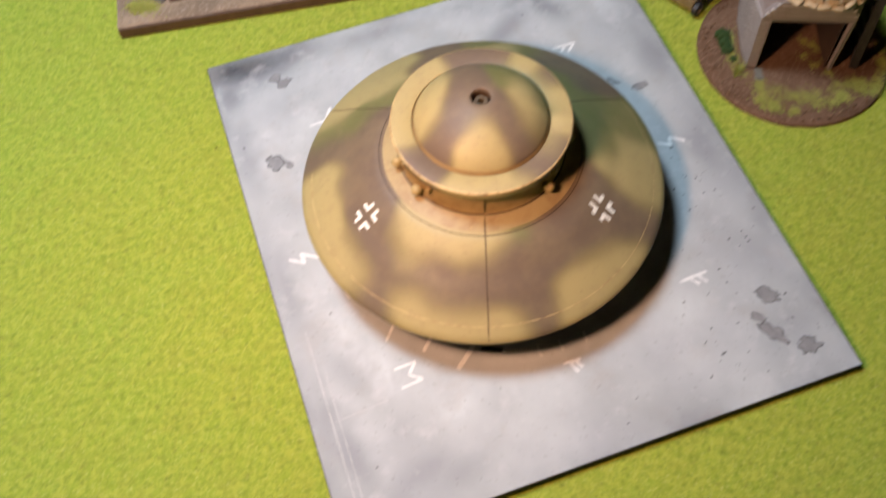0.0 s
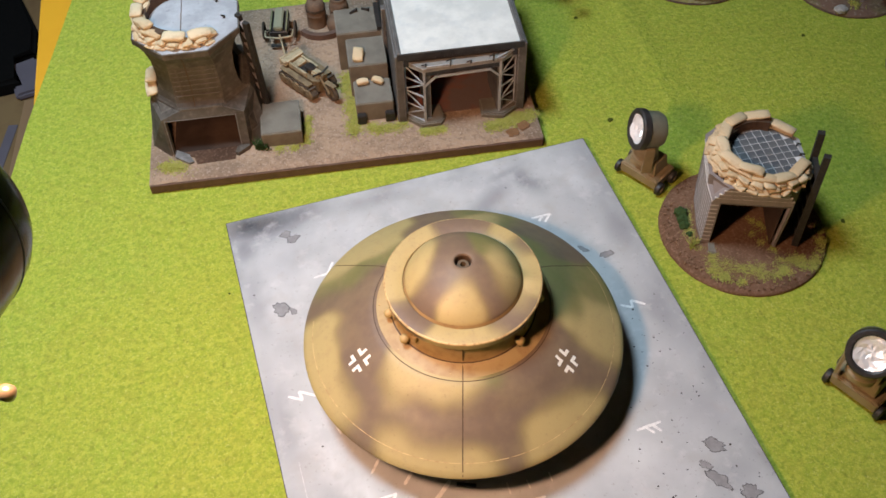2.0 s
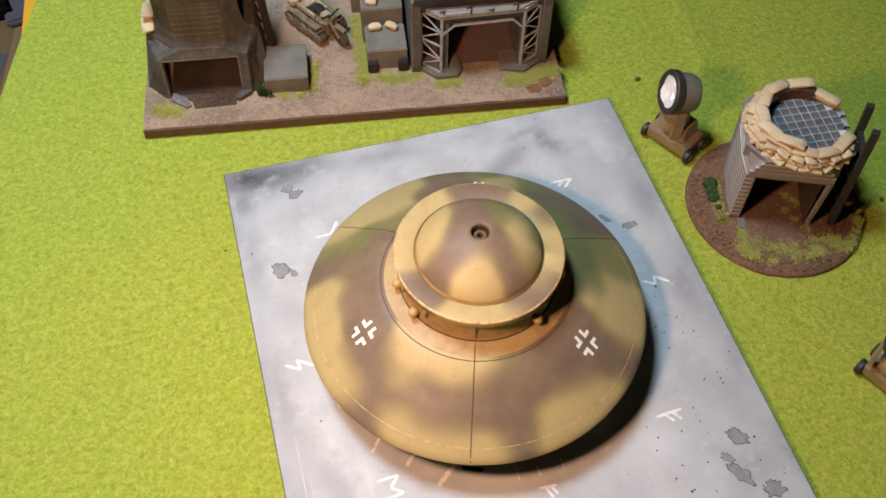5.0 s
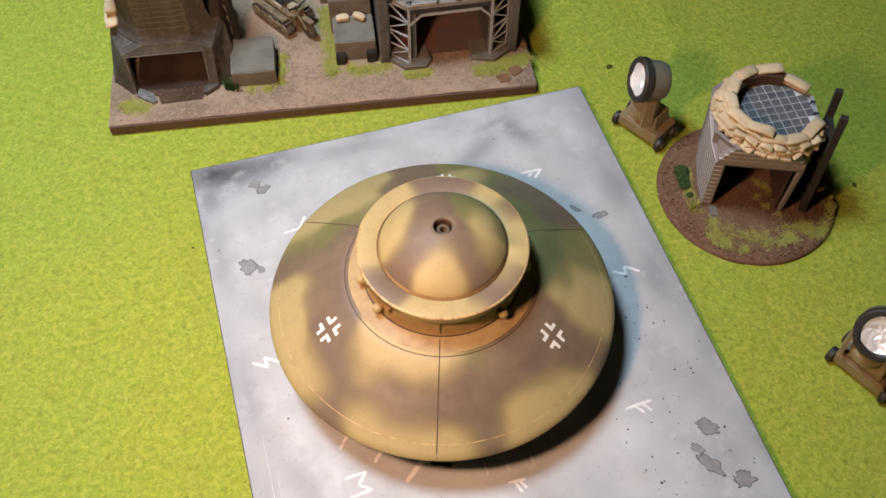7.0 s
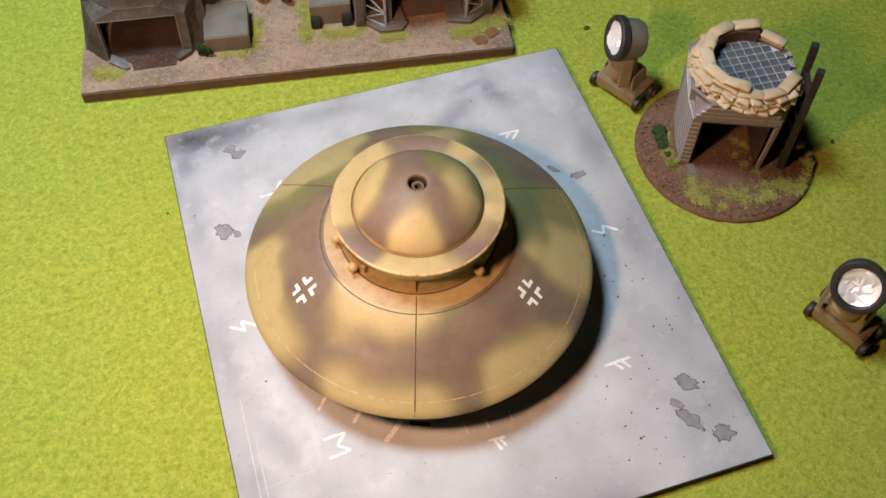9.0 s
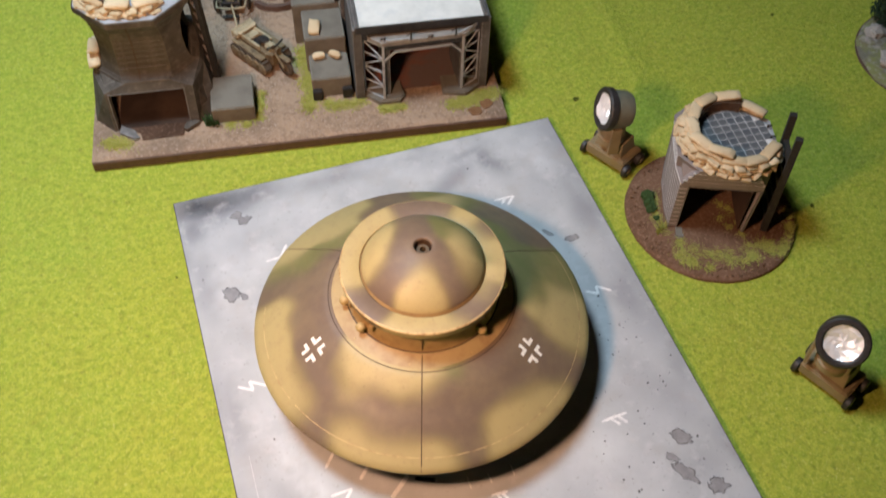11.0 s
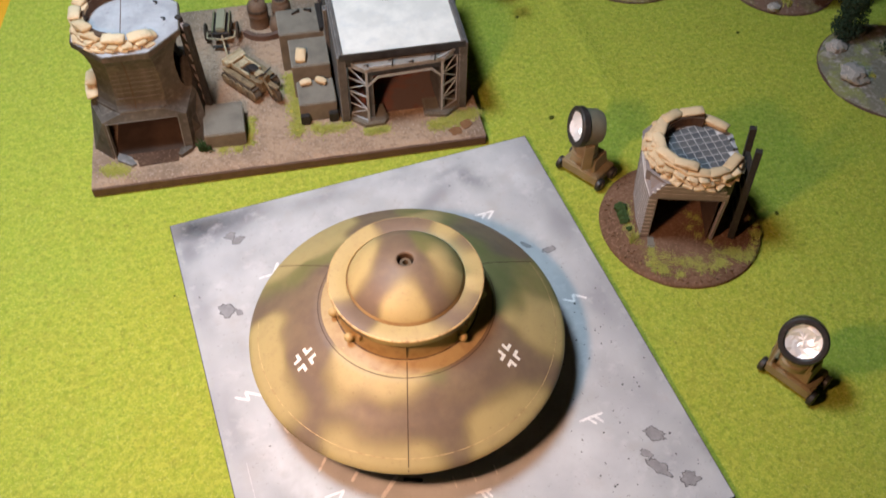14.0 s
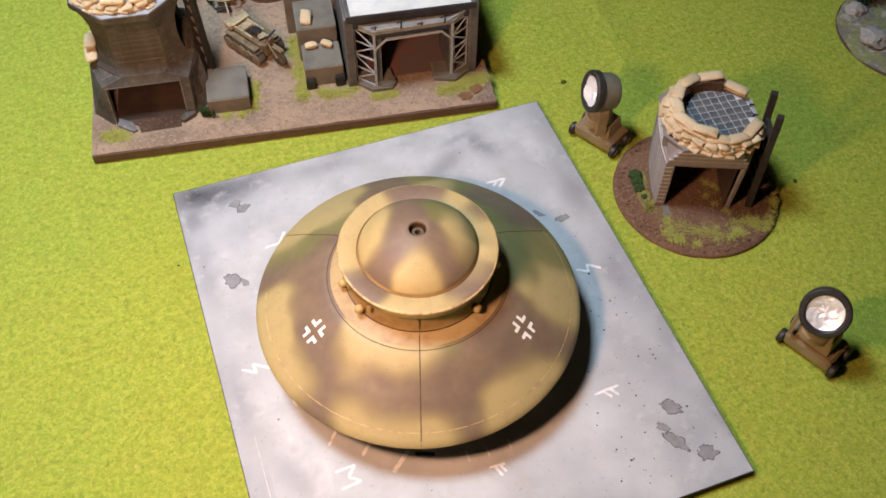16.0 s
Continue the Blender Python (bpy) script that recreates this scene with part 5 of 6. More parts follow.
part("tank_body", lathem([(0, 0), (0.8, 0), (0.85, 0.6), (0.6, 1.1), (0, 1.25)], n=20), "rust", tank, smooth=50)

# ---- half-track motorcycle ----
bike = thing("half_track_motorcycle", "dark yellow model half-track motorcycle on the earth board", "vehicle", on_base(12.2, 8.3, GROUND + 0.05, -52))
# x points ahead
for y in (-0.95, 0.95):
    bm = bmesh.new()
    pts = [(-2.5, 0.55), (-2.3, 0.15), (-1.9, 0.0), (0.9, 0.0), (1.35, 0.2), (1.5, 0.6), (1.25, 0.95), (0.8, 1.1), (-1.9, 1.05), (-2.35, 0.9)]
    lo, hi = [bm.verts.new((x, y - 0.28, z)) for x, z in pts], [bm.verts.new((x, y + 0.28, z)) for x, z in pts]
    bm.faces.new(lo), bm.faces.new(hi[::-1])
    for k in range(len(pts)):
        j = (k + 1) % len(pts)
        bm.faces.new((lo[j], lo[k], hi[k], hi[j]))
    track = part("track", bm, "track", bike, "muddy dark track")
    for x in (-1.9, -1.15, -0.4, 0.35, 1.0):
        part("road_wheel", lathem([(0, 0.33), (0.15, 0.34), (0.2, 0.3), (0.42, 0.3), (0.46, 0.24), (0.46, -0.3), (0, -0.3)], n=16, m=Matrix.Translation((x, y + (0.06 if y > 0 else -0.06), 0.52)) @ Matrix.Rotation(radians(-90 if y > 0 else 90), 4, "X")), "dark_yellow", track, smooth=40)
    for k in range(11):
        part("track_pad", boxm(-2.1 + 0.32 * k, -1.94 + 0.32 * k, y - 0.3, y + 0.3, 1.04, 1.13), "track", track)
part("body", prism(bmesh.new(), [(-2.3, -0.62), (0.9, -0.62), (1.35, -0.4), (1.35, 0.4), (0.9, 0.62), (-2.3, 0.62)], 0.5, 1.45), "dark_yellow", bike)
for y in (-0.95, 0.95):
    part("mudguard", boxm(-2.3, 1.0, y - 0.24, y + 0.24, 1.2, 1.32, 0.04), "dark_yellow", bike)
part("rear_seat", boxm(-2.35, -1.75, -0.95, 0.95, 1.45, 1.95, 0.1), "tan_paint", bike)
part("backrest", boxm(-2.5, -2.3, -0.95, 0.95, 1.35, 1.98, 0.06), "tan_paint", bike)
part("rear_rail", boxm(-1.74, -1.6, -0.8, 0.8, 1.88, 2.0, 0.04), "bleached", bike, "pale worn rail")
part("engine_cover", boxm(-1.6, -0.95, -0.49, 0.49, 1.45, 1.72, 0.05), "tan_paint", bike)
part("engine_well", boxm(-0.95, -0.2, -0.49, 0.49, 1.45, 1.5), "gunmetal", bike, "dark engine opening")
for y in (-0.58, 0.58):
    part("side_rail", boxm(-1.75, 0.2, y - 0.09, y + 0.09, 1.4, 1.8, 0.04), "tan_paint", bike)
part("saddle", lathem([(0, 0.2), (0.35, 0.16), (0.42, 0.0), (0.3, -0.1), (0, -0.1)], n=16, m=Matrix.Translation((0.05, 0, 1.9)) @ Matrix.Diagonal((1.2, 0.9, 1, 1))), "gunmetal", bike, smooth=50)
part("fuel_tank", boxm(0.35, 1.1, -0.32, 0.32, 1.4, 1.95, 0.12, cuts=2), "tan_paint", bike)
for y in (-0.2, 0.2):
    part("fork", rod(bmesh.new(), (1.2, y, 2.0), (2.2, y, 0.7), 0.09, 8), "dark_yellow", bike)
part("front_wheel", lathem([(0.42, -0.14), (0.62, -0.16), (0.74, -0.08), (0.74, 0.08), (0.62, 0.16), (0.42, 0.14), (0.42, -0.14)], n=24, closed=False, m=Matrix.Translation((2.25, 0, 0.72)) @ Matrix.Rotation(radians(90), 4, "X")), "track", bike, "dark front tyre", smooth=40)
part("hub", lathem([(0.44, -0.05), (0.44, 0.05)], n=16, m=Matrix.Translation((2.25, 0, 0.72)) @ Matrix.Rotation(radians(90), 4, "X")), "dark_yellow", bike)
part("handlebar", rod(rod(bmesh.new(), (1.25, -0.75, 2.2), (1.3, 0, 2.05), 0.07, 8), (1.3, 0, 2.05), (1.25, 0.75, 2.2), 0.07, 8), "gunmetal", bike)
part("headlamp", lathem([(0, -0.15), (0.18, -0.1), (0.24, 0.12), (0, 0.14)], n=14, m=Matrix.Translation((1.55, 0, 1.9)) @ Matrix.Rotation(radians(90), 4, "Y")), "dark_yellow", bike, smooth=50)
part("front_mudguard", boxm(1.75, 2.75, -0.2, 0.2, 1.45, 1.55, 0.04), "dark_yellow", bike)

# ---- trailer ----
trailer = thing("cart_trailer", "small black two-wheeled model trailer with a pale canvas roll", "trailer", on_base(10.1, 15.2, GROUND + 0.03, -6) @ Matrix.Scale(0.9, 4))
part("bed", boxm(-0.8, 0.8, -1.5, 1.5, 0.7, 1.3, 0.06), "gunmetal", trailer, "black trailer bed")
part("side_board", boxm(-0.78, -0.62, -1.45, 1.45, 1.3, 1.55, 0.03), "olive", trailer)
part("side_board", boxm(0.62, 0.78, -1.45, 1.45, 1.3, 1.55, 0.03), "olive", trailer)
part("cover", boxm(-0.4, 0.4, -1.45, 1.45, 1.3, 1.78, 0.1, cuts=2), "canvas", trailer, "pale green canvas roll")
part("axle", rod(bmesh.new(), (-1.4, -0.55, 0.8), (1.4, -0.55, 0.8), 0.08, 8), "track", trailer)
for x in (-1.4, 1.4):
    part("wheel", lathem([(0, -0.09), (0.75, -0.09), (0.82, 0), (0.75, 0.09), (0, 0.09)], n=22, m=Matrix.Translation((x, -0.55, 0.8)) @ Matrix.Rotation(radians(90), 4, "Y")), "track", trailer, smooth=40)
    bm = rod(bmesh.new(), (x * 0.88, -0.9, 1.0), (x * 0.84, -1.75, 1.0), 0.08, 8)
    part("arm", rod(bm, (x * 0.84, -1.75, 1.0), (0.05, -2.0, 1.0), 0.08, 8), "tan_paint", trailer)
part("tow_bar", rod(bmesh.new(), (0.05, -1.4, 1.0), (0.75, -4.3, 0.55), 0.08, 8), "tan_paint", trailer)
part("tow_hook", lathem([(0, 0), (0.3, 0), (0.34, 0.35), (0.2, 0.6), (0, 0.65)], n=12, at=(0.8, -4.4, 0)), "olive", trailer, smooth=50)
part("shovel", boxm(-0.75, 0.6, -2.3, -1.95, 0.25, 0.4, 0.05), "timber", trailer)

# ---- round gun pit bunker ----
PIT = (20.3, 5.95)
pit_base = thing("terrain_disc", "round brown earth base with sparse grass", "base", place(PIT[0], PIT[1], 0))
bm = lathem([(0, 0), (5.62, 0), (5.62, 0.1), (5.52, 0.24), (5.3, 0.30), (4.4, 0.38), (3.2, 0.42), (1.6, 0.42), (0, 0.42)], n=72)
rough_up(bm, 0.04, 1.5)
part("disc", bm, "dark_earth", pit_base, smooth=45)
rnd = random.Random(21)
spots = []
for k in range(40):
    a = radians(205 + 95 * rnd.random())
    r = rnd.uniform(3.4, 4.7)
    spots.append((r * math.cos(a), r * math.sin(a), rnd.uniform(0.2, 0.45), 0.34))
for k in range(7):
    spots.append((rnd.uniform(-0.6, 1.4), rnd.uniform(-2.4, 0.4), 0.28, 0.36))
for k in range(12):
    a = radians(rnd.uniform(300, 345))
    spots.append((5.1 * math.cos(a), 5.1 * math.sin(a), 0.3, 0.3))
for k in range(10):
    a = radians(rnd.uniform(140, 200))
    spots.append((3.7 * math.cos(a), 3.7 * math.sin(a), 0.3, 0.34))
part("moss_clump", blades([(-4.1, -0.55, 0.22, 0.33), (-3.75, -0.35, 0.2, 0.33)], 0.6, rnd, per=110, wide=0.06, lean=0.4), "tuft", pit_base, "olive grass clump at the wall foot", kind="stuff")
part("grass_tuft", blades([(x, y, r * 1.2, z) for x, y, r, z in spots], 0.11, rnd, per=200, wide=0.05, lean=1.2), "tuft", pit_base, "yellow-green static grass", kind="stuff")
for x, y, r in ((-3.75, 1.3, 0.34), (-3.5, 2.3, 0.42), (-3.65, 1.75, 0.36), (-3.75, 0.5, 0.22)):
    bm = bmesh.new()
    bmesh.ops.create_icosphere(bm, subdivisions=3, radius=r)
    for v in bm.verts:
        v.co *= 1 + 0.35 * noise.noise(v.co * 5 + Vector((x, y, 0))) + 0.25 * noise.noise(v.co * 12)
        v.co += Vector((x, y, 0.3 + r * 0.45))
    part("bush", bm, "moss", pit_base, "dark green flock bush")
bm = bmesh.new()
for _ in range(900):
    a, r, s = rnd.uniform(0, 6.283), 5.4 * math.sqrt(rnd.random()), rnd.uniform(0.02, 0.06)
    x, y = r * math.cos(a), r * math.sin(a)
    box(bm, x - s, x + s, y - s * 0.8, y + s * 0.8, 0.25, 0.38 + s)
part("grit", bm, "grit_brown", pit_base, "fine pale grit", kind="stuff")

PT = -23.0  # the doorway looks this much round from -y
pit = thing("gun_pit_bunker", "small eight-sided concrete model bunker ringed with sandbags", "bunker", place(20.1, 7.55, 0, rz=PT))
TOP = 6.5
SET = Vector((0.33, -0.43))  # the walls stand this far off the middle
bm = portal_walls(bmesh.new(), 2.62, 2.42, 2.75, 2.55, 4.75, 2.95, 1.75, TOP - 0.3, 0.25, (-2.02, 2.42), 4.55, 0.3, share=0.5)
bmesh.ops.translate(bm, vec=(*SET, 0), verts=bm.verts)
part("wall", bm, "plank", pit, "weathered grey concrete wall with an open doorway")
door_trim(pit, 2.62 - SET.y, 2.42, 2.75 - SET.y, 2.55, 4.75, (-2.02 + SET.x, 2.42 + SET.x), 4.55, 0.3, 0.055)
part("platform", prism(bmesh.new(), [(x * 0.85 + 0.55, y * 0.87 - 0.45) for x, y in octagon(3.34, 28.5)], TOP - 0.3, TOP), "deck", pit, "grey platform edge")


def pit_outline(z):
    n = min(1.0, (z - 0.3) / 4.45)
    low, high = chamfered(2.62 + 0.13 * n, 2.42 + 0.13 * n, 1.24), chamfered(2.95, 1.75)
    t = max(0.0, (z - 4.75) / (TOP - 0.3 - 4.75))
    return [(SET.x + a[0] + (b[0] - a[0]) * t, SET.y + a[1] + (b[1] - a[1]) * t) for a, b in zip(low, high)]


# board marks: one plank and one pale joint a row, on the faces that can be seen
for k in range(14):
    z = 0.62 + 0.39 * k
    ring = pit_outline(z)
    for face in (3, 5) if z > 4.8 else (3, 4):
        p, q = Vector(ring[face]), Vector(ring[face + 1])
        half, mid, turn = (q - p).length / 2, (p + q) / 2, math.degrees(math.atan2((q - p).y, (q - p).x))
        at = place(mid.x, mid.y, z, 0, 0, turn)
        if z < 4.8 or face == 5:
            part("plank", boxm(-half, half, -0.04, 0.06, -0.17, 0.17, 0.012), "plank", pit, at=at)
        part("joint", boxm(-half - 0.015, half + 0.015, -0.055, 0.05, -0.03, 0.03), "grout", pit, at=at @ place(0, 0, 0.195))
    if z < 4.5:
        part("joint", boxm(0, 0.44, -0.03, 0.05, -0.03, 0.03), "grout", pit, at=place(ring[5][0], ring[5][1], z + 0.195))
part("tile_bed", lathem([(2.6, TOP - 0.02), (2.6, TOP + 0.045), (0, TOP + 0.045)], n=40, at=(0.6, -0.49, 0)), "tile_bed", pit, "pale grout between the tiles")
tile = mesh_of("tile", boxm(-0.266, 0.266, -0.266, 0.266, 0, 0.06, 0.008), "tile")
for x in range(-5, 6):
    for y in range(-5, 6):
        if math.hypot(x, y) * 0.56 < 2.4:
            part("tile", tile, "tile", pit, at=place(0.6, -0.49, 0, 0, 0, 18) @ place(x * 0.56, y * 0.56, TOP))
part("door_step", boxm(-1.75, -1.15, -3.95, -2.95, 0.3, 0.5, 0.09, cuts=2), "concrete_green", pit, "flat grey stone beside the door")
# added panel and back wall in dark colour keep the doorway dim
part("lining", boxm(2.36, 2.44, -2.85, 1.5, 0.3, 4.5), "room", pit, "dark panel added over the inner face of the wall")
part("back_wall", boxm(-2.1, 2.6, 1.5, 1.8, 0.3, 5.2), "room", pit, "brown inside wall, darkened for its shade")
rnd = random.Random(8)
PIT_BAGS = [mesh_of("sandbag", pillow(1.62, 0.74, 0.30, s * 4.7 + 3), "sandbag", 50) for s in range(5)]
ring_of_bags(pit, 0.66, -0.51, TOP + 0.22, 2.62, 41, 343, 10, rnd, PIT_BAGS, 5)
ring_of_bags(pit, 0.66, -0.51, TOP + 0.55, 2.58, 39, 338, 10, rnd, PIT_BAGS, 7)
ring_of_bags(pit, 0.66, -0.51, TOP + 0.03, 3.02, 123, 345, 18, rnd, END_BAGS, 14, 28)
ring_of_bags(pit, 0.66, -0.51, TOP + 0.3, 2.95, 118, 338, 15, rnd, END_BAGS, 14, 28)
ring_of_bags(pit, 0.66, -0.51, TOP - 0.22, 3.08, 158, 338, 14, rnd, END_BAGS, 14, 28)
# dark walls added behind the bags, coloured as the shade in their gaps
part("bag_gap_shade", arc_wall(0.66, -0.51, 2.72, 0.26, TOP - 0.4, TOP + 0.3, 118, 345, 30), "seam", pit, "dark wall added as the shade behind the bags")
ring_of_bags(pit, 0.66, -0.51, TOP + 0.92, 2.58, 78, 263, 6, rnd, PIT_BAGS, 8)
part("bag_gap_shade", arc_wall(0.66, -0.51, 2.14, 0.42, TOP + 0.06, TOP + 0.78, 73, 255), "seam", pit, "dark wall added as the shade between the bags")
for x, y in ((3.0, 0.4), (2.95, -1.3), (3.1, -0.5)):
    part("hook", rod(rod(bmesh.new(), (x, y, TOP - 0.05), (x, y, TOP + 0.25), 0.07, 6), (x, y, TOP + 0.22), (x + 0.25, y, TOP + 0.2), 0.06, 6), "timber", pit)

beams = thing("timber_ladder", "black timber ladder leaning on the bunker", "ladder", place(0, 0, 0))
LAD = [((22.85, 3.5, 0.35), (22.65, 3.65, 8.7)), ((23.8, 5.3, 0.35), (23.4, 5.55, 8.7))]
for a, b in LAD:
    part("rail", bar(bmesh.new(), a, b, 0.4, 0.42), "timber", beams)
for k in range(6):
    t = 0.1 + 0.13 * k
    part("rung", bar(bmesh.new(), Vector(LAD[0][0]).lerp(Vector(LAD[0][1]), t), Vector(LAD[1][0]).lerp(Vector(LAD[1][1]), t), 0.3, 0.35), "timber", beams)


# ---- searchlights ----
def searchlight(at, pitch, yaw, hx, hy, hz, label):
    """A searchlight on a four-wheeled carriage; x points the way the carriage faces."""
    ob = thing("searchlight", label, "searchlight", at, "searchlights")
    part("carriage", boxm(-1.1, 1.1, -1.55, 1.55, 0.35, 1.15, 0.08, cuts=2), "brown_paint", ob, "brown box carriage")
    part("deck", boxm(-0.95, 1.0, -1.4, 1.4, 1.15, 1.22, 0.02), "brown_paint", ob)
    for x in (-0.75, 0.85):
        for y in (-1.72, 1.72):
            wheel = part("wheel", lathem([(0, -0.2), (0.38, -0.2), (0.48, -0.12), (0.48, 0.12), (0.38, 0.2), (0, 0.2)], n=18, m=Matrix.Translation((x, y, 0.48)) @ Matrix.Rotation(radians(90), 4, "X")), "bezel", ob, "black wheel", smooth=40)
            part("hub", lathem([(0.18, -0.23), (0.18, 0.23)], n=10, m=Matrix.Translation((x, y, 0.48)) @ Matrix.Rotation(radians(90), 4, "X")), "brown_paint", wheel)
    bm = bmesh.new()
    hexa(bm, [(-0.85, -1.1, 1.2), (0.85, -1.1, 1.2), (0.85, 1.1, 1.2), (-0.85, 1.1, 1.2)], [(-0.7, -0.95, 2.25), (0.65, -0.95, 2.25), (0.65, 0.95, 2.25), (-0.7, 0.95, 2.25)])
    bmesh.ops.bevel(bm, geom=list(bm.edges), offset=0.05, segments=1, affect="EDGES")
    part("housing", bm, "brown_paint", ob, "brown boxy pedestal")
    part("turntable", lathem([(0.95, 2.0), (0.95, 2.4), (0.85, 2.5), (0.8, 3.8), (0, 3.8)], n=28, at=(hx * 0.7, hy * 0.7, 0)), "brown_paint", ob, "brown round pedestal", smooth=40)
    head = Matrix.Translation((hx, hy, hz)) @ Matrix.Rotation(radians(yaw), 4, "Z") @ Matrix.Scale(1.17, 4)
    for y in (-1.12, 1.12):
        bm = bmesh.new()
        hexa(bm, [(-0.36, y - 0.08, 1.7), (0.36, y - 0.08, 1.7), (0.32, y - 0.08, hz - 0.75), (-0.32, y - 0.08, hz - 0.75)], [(-0.36, y + 0.08, 1.7), (0.36, y + 0.08, 1.7), (0.32, y + 0.08, hz - 0.75), (-0.32, y + 0.08, hz - 0.75)])
        bmesh.ops.transform(bm, matrix=Matrix.Translation((hx + 0.1, hy, 0)) @ Matrix.Rotation(radians(yaw), 4, "Z"), verts=bm.verts)
        part("yoke_arm", bm, "brown_paint", ob, "brown yoke arm")
    aim = head @ Matrix.Rotation(radians(90 - pitch), 4, "Y")
    drum = part("drum", lathem([(0, -0.95), (0.55, -0.92), (0.95, -0.78), (1.08, -0.5), (1.1, 0.35), (1.02, 0.35), (1.02, 0.2), (0, 0.2)], n=36, m=aim), "drum", ob, "grey-green lamp drum", smooth=35)
    part("bezel", lathem([(0.86, 0.28), (1.12, 0.28), (1.22, 0.36), (1.22, 0.72), (1.14, 0.8), (0.98, 0.8), (0.88, 0.72), (0.86, 0.28)], n=40, closed=False, m=aim), "bezel", ob, "black rim of the lamp", smooth=35)
    bm = bmesh.new()
    n = 14
    rnd = random.Random(int(pitch * 7))
    ring = [[bm.verts.new((0, 0, 0.45))]]
    for k in range(1, 5):
        ring.append([bm.verts.new((0.225 * k * math.cos(2 * math.pi * (q + 0.5 * (k % 2)) / n), 0.225 * k * math.sin(2 * math.pi * (q + 0.5 * (k % 2)) / n), 0.45 + 0.03 * k * k * 0.5 + rnd.uniform(-0.07, 0.07))) for q in range(n)])
    for p, q in zip(ring, ring[1:]):
        for k in range(n):
            j = (k + 1) % n
            if len(p) == 1:
                bm.faces.new((p[0], q[k], q[j]))
            else:
                bm.faces.new((p[k], q[k], q[j])), bm.faces.new((p[k], q[j], p[j]))
    bmesh.ops.transform(bm, matrix=aim, verts=bm.verts)
    part("reflector", bm, "foil", ob, "crumpled silver foil reflector")
    part("top_vent", boxm(-0.3, 0.3, -0.12, 0.12, 1.0, 1.22, 0.04, m=aim @ Matrix.Rotation(radians(90), 4, "Y") @ Matrix.Translation((-0.1, 0, 0))), "bezel", ob)
    return ob


searchlight(place(16.29, 12.69, 0, 0, 0, 209), 12, -37, 0.47, -0.28, 4.7, "brown model searchlight with a silver foil lamp beside the landing pad")
searchlight(place(20.95, -7.35, 0, 0, 0, 205), 38, 17, 0.6, -0.4, 4.5, "brown model searchlight tilted up with a silver foil lamp")


# ---- trees ----
def foliage(bm, rnd, centre, radii, count, size, droop=0.0):
    for _ in range(count):
        while True:
            p = Vector((rnd.uniform(-1, 1), rnd.uniform(-1, 1), rnd.uniform(-1, 1)))
            if 0.35 < p.length < 1:
                break
        q = Vector(centre) + Vector((p.x * radii[0], p.y * radii[1], p.z * radii[2]))
        q += noise.noise_vector(q * 0.7) * 0.4
        s = size * rnd.uniform(0.6, 1.4)
        turn = Euler((rnd.uniform(0, 6.3), rnd.uniform(0, 6.3), rnd.uniform(0, 6.3))).to_matrix()
        vs = [bm.verts.new(q + turn @ Vector(c) * s) for c in ((1, 0, -0.3), (-0.5, 0.8, -0.2), (-0.5, -0.8, -0.25), (0, 0.1, 0.8))]
        for a, b, c in ((0, 1, 3), (1, 2, 3), (2, 0, 3), (0, 2, 1)):
            bm.faces.new((vs[a], vs[b], vs[c]))
    return bm


def bush_tree(x, y, height, width, seed, ground=0.35):
    rnd = random.Random(seed)
    ob = thing("model_tree", "dark green leafy model tree on a scenic base" if ground else "dark green leafy model tree standing on the grass mat", "tree", place(x, y, ground), "trees")
    bm = bmesh.new()
    rod(bm, (0, 0, -0.1), (0.1, 0.05, height * 0.5), 0.35, 9, 0.22)
    limbs = []
    for k in range(5):
        a = 1.3 * k + rnd.random()
        tip = (width * 0.5 * math.cos(a), width * 0.5 * math.sin(a), height * rnd.uniform(0.30, 0.8))
        rod(bm, (0.05, 0.02, height * 0.3), tip, 0.16, 6, 0.07)
        limbs.append(tip)
    part("trunk", bm, "bark", ob, "brown trunk")
    bm = bmesh.new()
    for tip in limbs + [(0.1, 0, height * 0.85), (0.3, -0.2, height * 0.55)]:
        for _ in range(9):
            # each limb carries several small clumps of leaves
            c = Vector(tip) + Vector((rnd.gauss(0, width * 0.17), rnd.gauss(0, width * 0.17), rnd.gauss(0, height * 0.10)))
            c.z = max(c.z, 0.7)
            r = rnd.uniform(0.55, 0.95)
            foliage(bm, rnd, c, (r, r, r * 0.75), 95, 0.13)
    part("crown", bm, "leaf", ob, "clumpy dark green crown")
    return ob


def fir(x, y, height, width, seed, ground=0.35):
    rnd = random.Random(seed)
    ob = thing("model_fir", "dark conical model fir on a scenic base" if ground else "dark conical model fir standing on the grass mat", "tree", place(x, y, ground), "trees")
    part("trunk", rod(bmesh.new(), (0, 0, -0.1), (0, 0, height * 0.9), 0.3, 8, 0.05), "bark", ob, "brown trunk")
    bm = bmesh.new()
    for k in range(16):
        t = k / 15
        z, r = height * (0.08 + 0.9 * t), width * (1 - t) ** 0.9 + 0.1
        foliage(bm, rnd, (0, 0, z), (r, r, height * 0.06), int(90 + 420 * (1 - t)), 0.10)
    part("crown", bm, "needle", ob, "dense dark needles")
    return ob


